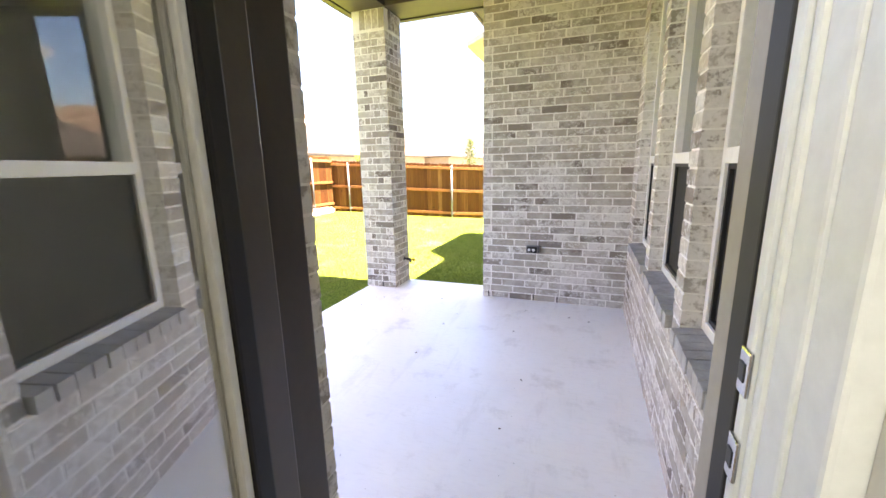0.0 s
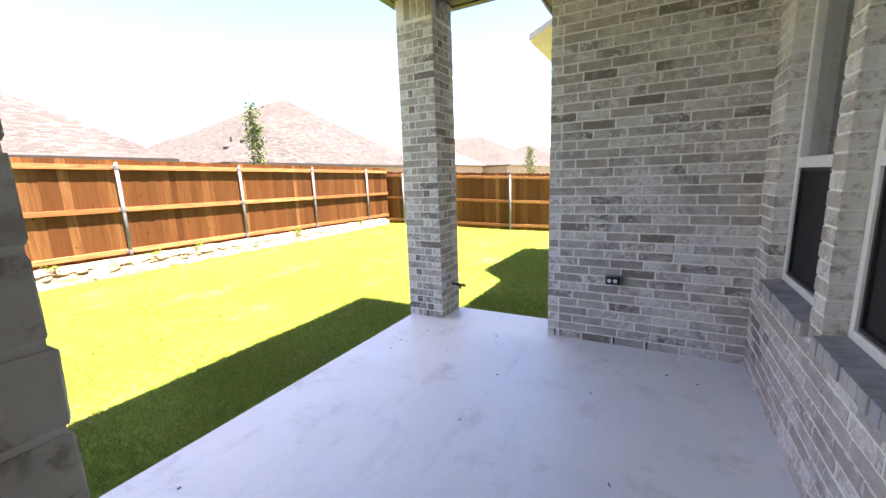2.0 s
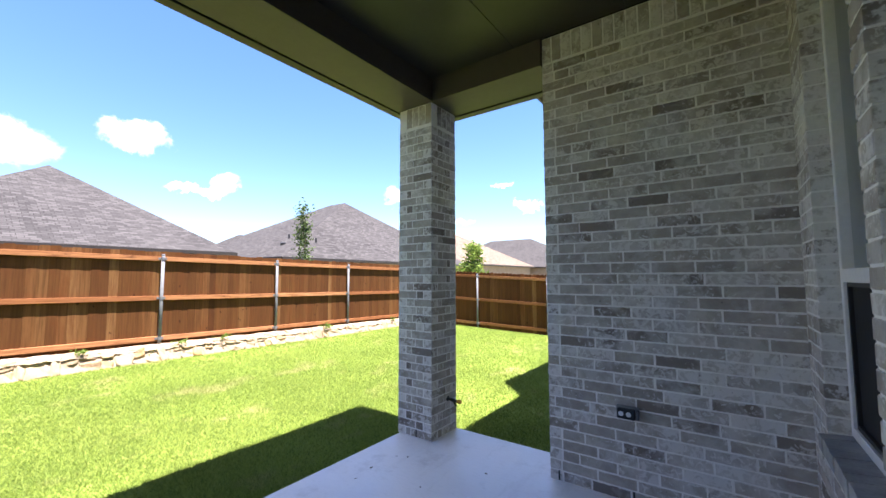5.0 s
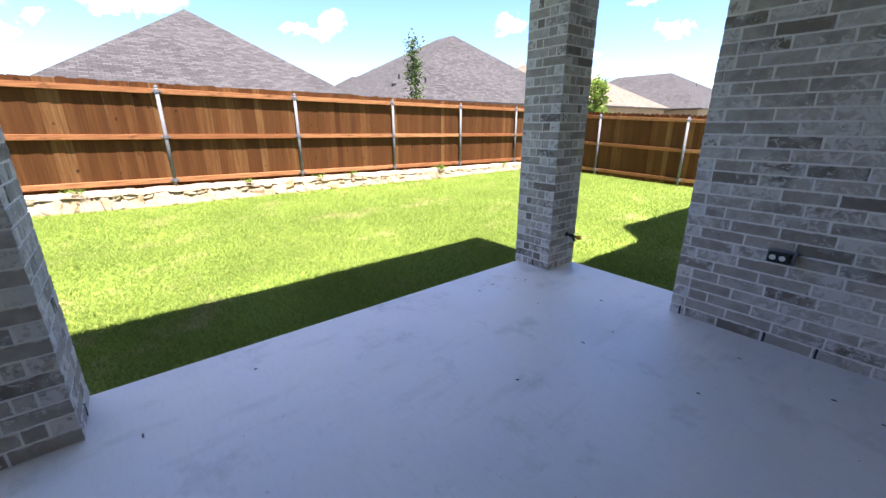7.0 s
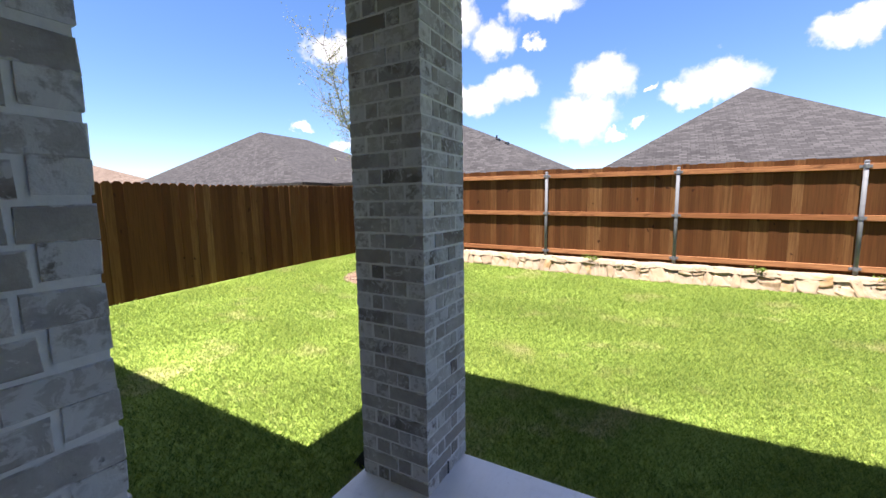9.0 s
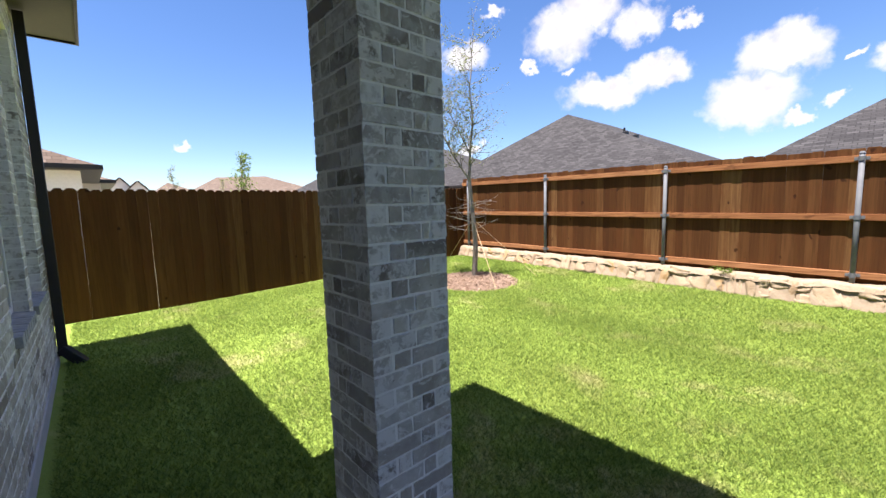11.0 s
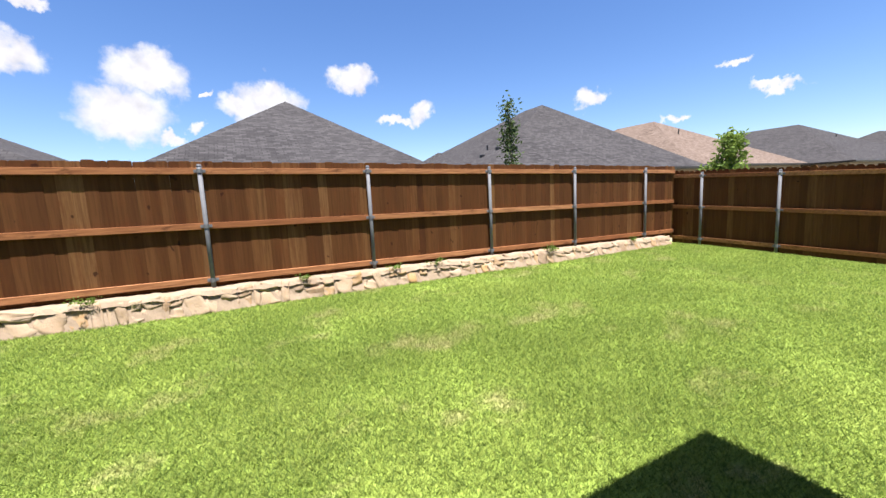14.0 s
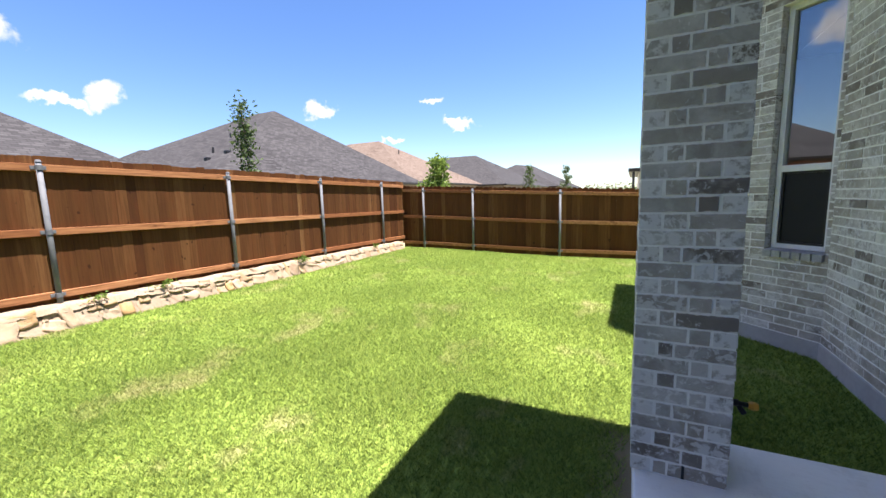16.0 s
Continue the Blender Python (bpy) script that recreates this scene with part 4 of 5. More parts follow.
# ---- back door ----
DOOR_H = 2.44
door = thing("door_1", (-0.63, 0.66, 0.0), "dark brown glazed back door standing open into the room", "door", kind="structure")
lx0, lx1 = -0.665, -0.62
boxed("stile", (lx0, lx1, 0.556, 0.655, 0.02, DOOR_H), BROWN_DOOR, door, bevel=0.006)
boxed("stile", (lx0, lx1, -0.22, -0.10, 0.02, DOOR_H), BROWN_DOOR, door, bevel=0.006)
boxed("rail", (lx0, lx1, -0.10, 0.498, 0.02, 0.26), BROWN_DOOR, door, bevel=0.006)
boxed("rail", (lx0, lx1, -0.10, 0.498, DOOR_H - 0.13, DOOR_H), BROWN_DOOR, door, bevel=0.006)
boxed("bead", (lx1 - 0.02, lx1 + 0.012, 0.500, 0.5555, 0.0205, DOOR_H - 0.001), RUBBER, door, "black glazing moulding", 0.008)
boxed("glazing_strip", (lx1 - 0.012, lx1 + 0.006, 0.479, 0.499, 0.26, DOOR_H - 0.13), WHITE_PAINT, door, "pale glazing strip", 0.005)
boxed("pane", (lx0 + 0.010, lx0 + 0.034, -0.10, 0.479, 0.26, DOOR_H - 0.13), COATED_GLASS, door, "full-height glass pane", 0).visible_shadow = False
door.rotation_euler = (0, 0, radians(11.0))
fr = thing("door_frame", (-0.2, 0.7, 0.0), "brown exterior and white interior frame of the back door", "door frame", kind="structure")
boxed("jamb", (-0.71, -0.655, 0.665, 0.80, 0.0, DOOR_H + 0.03), BROWN_DOOR, fr, "brown jamb and brick mould", 0.006)
boxed("seal", (-0.70, -0.66, 0.652, 0.668, 0.0, DOOR_H + 0.02), RUBBER, fr, "black weather seal", 0.003)
boxed("jamb", (0.205, 0.245, 0.750, 0.82, 0.0, DOOR_H + 0.03), mat_simple("tan_brick_mould", (0.30, 0.27, 0.23), (0.36, 0.33, 0.28), 4, 0.5, bump=0.04), fr, "taupe brick mould", 0.006)
boxed("seal", (0.203, 0.243, 0.684, 0.749, 0.0, DOOR_H + 0.02), RUBBER, fr, "black weather seal", 0.004)
for k, (ya, yb, xo) in enumerate(((0.652, 0.683, 0.205), (0.634, 0.651, 0.212), (0.612, 0.633, 0.204), (0.548, 0.611, 0.209), (0.478, 0.547, 0.212))):
    boxed("jamb", (xo, 0.30, ya, yb, 0.0, DOOR_H + 0.03), WHITE_PAINT, fr, "white painted stepped jamb", 0.007)
boxed("head", (-0.71, 0.30, 0.60, 0.82, DOOR_H + 0.03, DOOR_H + 0.07), BROWN_DOOR, fr, "brown door head", 0.006)
boxed("threshold", (-0.71, 0.25, 0.58, 0.88, -0.03, 0.012), GALV, fr, "metal threshold", 0.004)
for z in (1.05, 1.19):
    sp = boxed("strike_plate", (0.199, 0.206, 0.646, 0.680, z - 0.035, z + 0.035), CHROME, fr, "satin nickel strike plate", 0.004)
    boxed("latch_hole", (0.1975, 0.2, 0.654, 0.672, z - 0.014, z + 0.014), BLACK, sp, "dark latch hole", 0)


# ---- fences ----
FX = -9.25


def board_mesh(seed, height, c=0.036):
    r = random.Random(seed)
    bm = bmesh.new()
    w = 0.138
    prof = [(0, 0), (w, 0), (w, height - c * r.uniform(0.8, 1.2)), (w - c, height), (c, height), (0, height - c * r.uniform(0.8, 1.2))]
    fa = [bm.verts.new((x, 0, z)) for x, z in prof]
    ba = [bm.verts.new((x, 0.017, z)) for x, z in prof]
    bm.faces.new(fa)
    bm.faces.new(ba[::-1])
    for i in range(6):
        j = (i + 1) % 6
        bm.faces.new((fa[j], fa[i], ba[i], ba[j]))
    return mesh_of("board", bm, CEDAR)


BOARDS = [board_mesh(s, 1.9) for s in range(4)]
SQUARE_BOARDS = [board_mesh(s, 1.9, 0.014) for s in range(4)]


def fence(name, start, direction, length, bottom, top, posts, front, rails=True, gap=0.02, boards=BOARDS, stagger=0.003):
    """start: one end of the boards' foot; front: the side that shows rails and posts; bottom, top: height along the run."""
    d, f = Vector(direction).normalized(), Vector(front).normalized()
    th = thing("fence", (*start, bottom(0)), name, "fence", "yard fences")
    r = random.Random(len(name))
    s = 0.0
    while s < length - 0.05:
        me = boards[r.randrange(4)]
        zb, zt = bottom(s) - 0.02 + r.uniform(-0.01, 0.01), top(s) + r.uniform(-0.012, 0.012)
        ob = new("board", me)
        ob.parent = th
        ob.matrix_parent_inverse = th.matrix_basis.inverted()
        m = Matrix((d, Z3.cross(d), Z3)).transposed().to_4x4()
        ob.matrix_basis = Matrix.Translation(Vector((*start, zb)) + d * s + f * (stagger * (int(s / 0.134 + 0.5) % 2) + r.uniform(-0.5, 0.5) * stagger)) @ m @ Matrix.Rotation(radians(r.uniform(-0.18, 0.18)), 4, "Y") @ Matrix.Diagonal((r.uniform(1.0, 1.03), 1, (zt - zb) / 1.9, 1))
        s += 0.134 + (0.0125 * r.random() if r.random() < gap else 0.0)
    if not rails:
        return th
    off = 0.0105
    ends = [0.0] + list(posts) + [length]
    for a, c in zip(ends[:-1], ends[1:]):
        if c - a < 0.1:
            continue
        for k in range(3):
            za = [bottom(a) + 0.17, (bottom(a) + top(a)) / 2 + 0.02, top(a) - 0.14][k]
            zc = [bottom(c) + 0.17, (bottom(c) + top(c)) / 2 + 0.02, top(c) - 0.14][k]
            bm = bmesh.new()
            p, q = Vector((*start, za)) + d * (a + 0.02) + f * off, Vector((*start, zc)) + d * (c - 0.02) + f * off
            run = q - p
            x = run.normalized()
            m = Matrix.Translation(p) @ Matrix((x, f, x.cross(f))).transposed().to_4x4()
            box(bm, 0, run.length, 0, 0.040, -0.045, 0.045, 0.004, m)
            bmesh.ops.recalc_face_normals(bm, faces=bm.faces)
            part("rail", bm, RAIL_WOOD, th)
    for a in posts:
        p = Vector((*start, 0)) + d * a + f * 0.078
        bm = bmesh.new()
        cyl(bm, (p.x, p.y, bottom(a) - 0.25), (p.x, p.y, top(a) - 0.07), 0.030, seg=14)
        po = part("post", bm, GALV, th, "round galvanised steel post", True)
        bm = bmesh.new()
        cyl(bm, (p.x, p.y, top(a) - 0.072), (p.x, p.y, top(a) - 0.045), 0.034, 0.022, seg=14)
        part("cap", bm, GALV, po)
        for k in range(3):
            z = [bottom(a) + 0.17, (bottom(a) + top(a)) / 2 + 0.02, top(a) - 0.14][k]
            bm = bmesh.new()
            cyl(bm, (p.x, p.y, z - 0.03), (p.x, p.y, z + 0.03), 0.036, seg=14)
            m = Matrix.Translation((p.x, p.y, z)) @ Matrix((d, f, d.cross(f))).transposed().to_4x4()
            box(bm, -0.075, 0.075, -0.030, -0.018, -0.022, 0.022, 0.003, m)
            part("bracket", bm, GALV, po)
    return th


YS, YN = -5.62, 12.98


def stone_top(y):
    return 0.335 - 0.0155 * (y - YS)


LONG_POSTS = [y - YS for y in (-5.36, -2.92, -0.42, 1.99, 4.45, 6.94, 9.26, 11.71)]
fence("long stained cedar board fence on steel posts above the stone edging", (FX, YS), (0, 1, 0), YN - YS,
      lambda s: stone_top(YS + s) - 0.05, lambda s: 2.175 - 0.0145 * s, LONG_POSTS, (1, 0, 0), gap=0.0, boards=SQUARE_BOARDS)
fence("stained cedar board fence at the far end of the lawn", (FX, YN), (1, 0, 0), 9.4,
      lambda s: lawn_height(FX + s, YN) - 0.01, lambda s: 1.78 - 0.045 * s, [0.78, 2.41, 4.88, 7.32], (0, -1, 0), gap=0.3)
fence("dark stained cedar board fence with dog-eared tops, boards facing the lawn", (FX, YS), (1, 0, 0), 9.0,
      lambda s: lawn_height(FX + s, YS) - 0.01, lambda s: max(1.93 - 0.027 * s, 1.838), [], (0, 1, 0), rails=False, gap=0.5, stagger=0.009)


# ---- stone edging under the long fence ----
def rock_mesh(seed):
    """A flat-faced, angular rubble stone of about unit size."""
    r = random.Random(seed)
    bm = bmesh.new()
    bmesh.ops.create_cube(bm, size=1.0)
    bmesh.ops.subdivide_edges(bm, edges=bm.edges, cuts=4, use_grid_fill=True)
    lean, pinch = r.uniform(-0.35, 0.35), r.uniform(-0.3, 0.3)
    for v in bm.verts:
        c = v.co.copy()
        q = Vector((abs(c.x) * 2, abs(c.y) * 2, abs(c.z) * 2))
        k = 1 - 0.07 * max(0, q.x + q.y + q.z - 2.2)
        o = noise.noise_vector(c * 1.9 + Vector((seed * 3.1, 0, 0)))
        v.co = Vector((c.x * k, c.y * k * (1 + pinch * c.z), c.z * k + lean * c.y * 0.5)) + o * 0.15 + noise.noise_vector(c * 5.1 + Vector((seed, 5, 0))) * 0.04
    return mesh_of("stone", bm, STONE, True)


ROCKS = [rock_mesh(s) for s in range(9)]
edging = thing("stone_edging", (-9.12, 3.7, 0), "low limestone rubble edging topped with mortar under the fence", "retaining wall", kind="structure")


def build_edging():
    r = random.Random(11)
    segs = 300
    run = YN - YS - 0.5

    def strip(name, profile, label=""):
        """A bar along the fence whose cross-section at y is profile(y)."""
        bm = bmesh.new()
        rows = [[bm.verts.new((x, YS + run * k / segs, z)) for x, z in profile(YS + run * k / segs)] for k in range(segs + 1)]
        n = len(rows[0])
        for a, c in zip(rows[:-1], rows[1:]):
            for i in range(n):
                bm.faces.new((a[i], a[(i + 1) % n], c[(i + 1) % n], c[i]))
        bm.faces.new(rows[0][::-1])
        bm.faces.new(rows[-1])
        bmesh.ops.recalc_face_normals(bm, faces=bm.faces)
        part(name, bm, STONE_CAP, edging, label)

    def bed(y):
        zt, lo = stone_top(y) - 0.03, lawn_height(-9.0, y)
        w = [0.018 * noise.noise((k * 3.0, y * 5.0, 1)) + 0.010 * noise.noise((k * 5.0, y * 14.0, 4)) for k in range(4)]
        return ((-9.30, zt), (-9.085 + w[0], zt), (-9.045 + w[1], zt - 0.33 * (zt - lo)), (-9.005 + w[2], zt - 0.66 * (zt - lo)), (-8.962 + w[3], lo), (-8.97, -0.45), (-9.30, -0.45))

    def cap(y):
        zt = stone_top(y) + 0.022 * noise.noise((0, y * 3.1, 5)) + 0.012 * noise.noise((0, y * 9, 2))
        xo = -9.075 + 0.022 * noise.noise((3, y * 2.7, 0)) + 0.012 * noise.noise((3, y * 11.0, 7))
        low = 0.075 + 0.05 * noise.noise((6, y * 3.7, 3)) + 0.02 * noise.noise((6, y * 13.0, 3))
        return ((-9.30, zt + 0.012), (-9.16, zt + 0.016), (xo - 0.02, zt), (xo, zt - 0.014), (xo + 0.045, zt - low), (xo - 0.01, zt - low - 0.012), (-9.30, zt - 0.05))

    strip("mortar_bed", bed)
    strip("mortar_cap", cap, "sandy mortar cap")
    y = YS + 0.1
    while y < YN - 0.6:
        lo, hi = lawn_height(-9.0, y) - 0.05, stone_top(y) - 0.035
        w = r.uniform(0.09, 0.30)
        split = r.uniform(0.35, 0.65)
        two = hi - lo > 0.16 and w > 0.14 and r.random() < 0.6
        for z0, z1 in ((lo, lo + (hi - lo) * split), (lo + (hi - lo) * split, hi)) if two else ((lo, hi),):
            ob = new("stone", ROCKS[r.randrange(9)])
            ob.parent = edging
            ob.matrix_parent_inverse = edging.matrix_basis.inverted()
            turn = Matrix.Rotation(radians(r.uniform(-16, 16)), 4, "X") @ Matrix.Rotation(radians(r.uniform(-5, 5)), 4, "Z") @ Matrix.Rotation(radians(r.uniform(-30, -14)), 4, "Y")
            ob.matrix_basis = Matrix.Translation((-9.108 - 0.32 * ((z0 + z1) / 2 - (lo + hi) / 2) + r.uniform(-0.016, 0.014), y + w / 2 + r.uniform(-0.03, 0.03), (z0 + z1) / 2 + r.uniform(-0.012, 0.01))) @ turn @ Matrix.Diagonal((0.2, w * r.uniform(0.92, 1.08), (z1 - z0) * r.uniform(0.9, 1.1), 1))
        y += w


build_edging()


# ---- neighbouring houses ----
from mathutils.bvhtree import BVHTree


def neighbour(label, apexes, x0, x1, y0, y1, ze, shingle, vents=(), category="house", walls=None, wing=None):
    h = thing("neighbour_house", ((x0 + x1) / 2, (y0 + y1) / 2, 0), label, category, "houses behind the fence")
    shell = hip([(x0, y0, ze), (x1, y0, ze), (x0, y1, ze), (x1, y1, ze)] + list(apexes))
    tree = BVHTree.FromBMesh(shell)
    part("roof", shell, shingle, h)
    if wing:
        part("wing_roof", hip(wing), shingle, h, "lower rear wing of the roof")
    boxed("wall", (min(x0, x1) + 0.4, max(x0, x1) - 0.4, y0 + 0.4, y1 - 0.4, -0.6, ze - 0.14), walls or TAN_BRICK, h, bevel=0)
    xa, xb = min(x0, x1), max(x0, x1)
    for d in ((xb, xb + 0.1, y0, y1), (xa - 0.1, xa, y0, y1), (xa, xb, y0 - 0.1, y0), (xa, xb, y1, y1 + 0.1)):
        boxed("gutter", (*d, ze - 0.13, ze + 0.01), TRIM_DARK, h, "dark gutter", 0.01)
    boxed("soffit", (xa, xb, y0, y1, ze - 0.14, ze - 0.1), TRIM_DARK, h, bevel=0)
    for vx, vy, kind in vents:
        vz = tree.ray_cast((vx, vy, 50), (0, 0, -1))[0].z
        bm = bmesh.new()
        if kind == "pipe":
            cyl(bm, (vx, vy, vz - 0.3), (vx, vy, vz + 0.25), 0.05, seg=10)
        else:
            box(bm, vx - 0.11, vx + 0.11, vy - 0.11, vy + 0.11, vz - 0.2, vz + 0.12, 0.04)
        part("roof_vent", bm, BLACK, h, "dark roof vent")
    return h


neighbour("house with a grey shingled hip roof behind the long fence", [(-24.3, 5.0, 6.55)], -31.0, -17.0, -0.5, 9.75, 2.58, SHINGLE)
neighbour("house with a grey shingled roof and roof vents behind the fence", [(-22.2, -10.0, 6.47), (-28.0, -10.0, 6.47)], -30.0, -17.0, -16.2, -1.7, 2.6, SHINGLE,
          [(-21.0, -6.2, "box"), (-20.7, -5.6, "box"), (-21.3, -6.4, "pipe")])
neighbour("house with a wide grey shingled hip roof beyond the fence corner", [(-21.3, -26.4, 7.2), (-26, -26.4, 7.2)], -32.0, -15.0, -36.0, -14.5, 2.6, SHINGLE)
neighbour("house with a tall grey hip roof behind the far fence corner", [(-25.6, 22.9, 7.74), (-27.6, 22.9, 7.74)], -31.5, -17.0, 11.9, 28.7, 2.5, SHINGLE, wing=[(-33.0, 12.6, 2.5), (-26.0, 12.6, 2.5), (-33.0, 21.0, 2.5), (-26.0, 21.0, 2.5), (-29.5, 16.1, 4.72), (-29.5, 19.0, 4.72)], vents=
          [(-22.5, 17.0, "pipe"), (-20.6, 14.6, "pipe"), (-19.6, 13.6, "box"), (-19.2, 14.3, "box"), (-18.6, 15.0, "pipe")])
neighbour("house with a tan shingled hip roof in the distance", [(-27.0, 37.6, 7.43), (-31, 37.6, 7.43)], -40.0, -18.5, 29.5, 46.0, 2.75, SHINGLE_TAN,
          [(-24.6, 37.6, "pipe"), (-24.0, 36.6, "pipe")])
neighbour("house with a grey hip roof far along the row", [(-24.0, 58.0, 7.4), (-31.0, 58.0, 7.4)], -36.0, -16.0, 47.0, 72.0, 2.75, SHINGLE, [(-21, 58.5, "pipe")])
neighbour("distant house with a pale grey roof ending the row", [(-24.0, 96.0, 8.0), (-26.0, 88.0, 8.0)], -36.0, -15.0, 78.0, 112.0, 2.9, SHINGLE)
neighbour("pale house with a pinkish-brown roof beyond the south fence", [(6.0, -16.0, 5.9), (9.0, -16, 5.9)], -1.78, 14.0, -19.0, -12.9, 2.9, SHINGLE_TAN, walls=STUCCO)
neighbour("white-walled house wing with a dark eave beyond the south fence", [(6.0, -25.0, 6.2), (9.0, -25, 6.2)], -2.35, 14.0, -31.0, -19.5, 2.95, SHINGLE_TAN, walls=STUCCO)
neighbour("house with a pinkish-tan roof far beyond the south fence", [(-13.0, -50.0, 5.6), (-18.5, -50.0, 5.9)], -24.0, -9.5, -58.0, -42.0, 3.2, SHINGLE_TAN)
neighbour("small house with a pinkish roof far beyond the south fence", [(-8.2, -50.0, 4.9)], -11.5, -6.2, -54.0, -46.0, 3.3, SHINGLE_TAN)


def gabled_house():
    """A small white house whose two gable ends face the yard."""
    h = thing("neighbour_house", (-4.2, -46.0, 0), "small white gabled house with a pale roof beyond the fence", "house", "houses behind the fence")
    for xa, xb, y, zr in ((-5.0, -2.9, -46.0, 4.95), (-6.0, -4.4, -45.0, 4.6)):
        bm = bmesh.new()
        xm = (xa + xb) / 2
        prof = [(xa, -0.5), (xb, -0.5), (xb, 3.75), (xm, zr), (xa, 3.75)]
        near = [bm.verts.new((x, y, z)) for x, z in prof]
        far = [bm.verts.new((x, y - 6, z)) for x, z in prof]
        bm.faces.new(near)
        bm.faces.new(far[::-1])
        for i in range(5):
            j = (i + 1) % 5
            bm.faces.new((near[j], near[i], far[i], far[j]))
        bmesh.ops.recalc_face_normals(bm, faces=bm.faces)
        part("wall", bm, STUCCO, h)
        for xe in (xa, xb):
            bm = bmesh.new()
            d = Vector((xe - xm, 0, 3.75 - zr))
            ln = d.length * 1.08
            m = Matrix.Translation((xm, y, zr + 0.02)) @ Matrix((d.normalized(), Vector((0, 1, 0)), d.normalized().cross(Vector((0, 1, 0))))).transposed().to_4x4()
            lo, hi = (0.0, 0.09) if m.to_3x3().col[2].z > 0 else (-0.09, 0.0)
            box(bm, 0, ln, -6.2, 0.25, lo, hi, 0, m)
            bmesh.ops.recalc_face_normals(bm, faces=bm.faces)
            part("roof_slope", bm, SHINGLE_TAN, h)


gabled_house()


def patio_cover():
    """The neighbour's covered patio to the north: a low dark roof on a post before a pale wall."""
    h = thing("neighbour_house", (0.5, 27.0, 0), "neighbouring pale house with a dark flat-edged patio roof on a post", "house", "houses behind the fence")
    boxed("fascia", (-2.9, 7.0, 24.0, 33.0, 2.39, 2.55), TRIM_DARK, h, "dark bronze roof edge", 0.01)
    part("roof", hip([(-2.9, 24.0, 2.55), (7.0, 24.0, 2.55), (-2.9, 33.0, 2.55), (7.0, 33.0, 2.55), (2.0, 28.5, 2.95)]), SHINGLE, h)
    boxed("post", (-2.72, -2.60, 24.1, 24.22, -0.5, 2.39), TRIM_DARK, h, "dark square post")
    boxed("wall", (-2.42, 6.6, 26.0, 32.6, -0.5, 2.39), STUCCO, h, bevel=0)


patio_cover()

# ---- trees ----
def branch(bm, p, d, length, r0, r1, bend, rr, steps=4):
    """A bent, tapering limb; returns points along it with directions."""
    pts = [(Vector(p), Vector(d).normalized(), r0)]
    seg = length / steps
    pos, dr = Vector(p), Vector(d).normalized()
    for k in range(steps):
        dr = (dr + Vector((rr.uniform(-1, 1), rr.uniform(-1, 1), rr.uniform(-0.4, 0.7))) * bend).normalized()
        nxt = pos + dr * seg
        ra, rb = r0 + (r1 - r0) * k / steps, r0 + (r1 - r0) * (k + 1) / steps
        cyl(bm, pos, nxt + dr * ra * 0.4, ra, rb, seg=7 if r0 > 0.012 else 4)
        pos = nxt
        pts.append((pos.copy(), dr.copy(), rb))
    return pts


def leaves(name, spots, size, material, parent, rr, spread):
    n = len(spots)
    v, f = [], []
    for i, s in enumerate(spots):
        c = s + Vector((rr.gauss(0, spread), rr.gauss(0, spread), rr.gauss(0, spread)))
        q = Euler((rr.uniform(0, 6.3), rr.uniform(0, 6.3), rr.uniform(0, 6.3))).to_matrix()
        w = size * rr.uniform(0.6, 1.3)
        for a in ((-w * 0.45, 0, 0), (0, -w, 0.1 * w), (w * 0.45, 0, 0), (0, w, 0.1 * w)):
            v.append(c + q @ Vector(a))
        f.append((4 * i, 4 * i + 1, 4 * i + 2, 4 * i + 3))
    ob = new(name, from_arrays(name, np.array([tuple(x) for x in v]), np.array(f), material))
    ob.parent = parent
    ob.matrix_parent_inverse = parent.matrix_basis.inverted()
    return tagged(ob, kind="stuff")


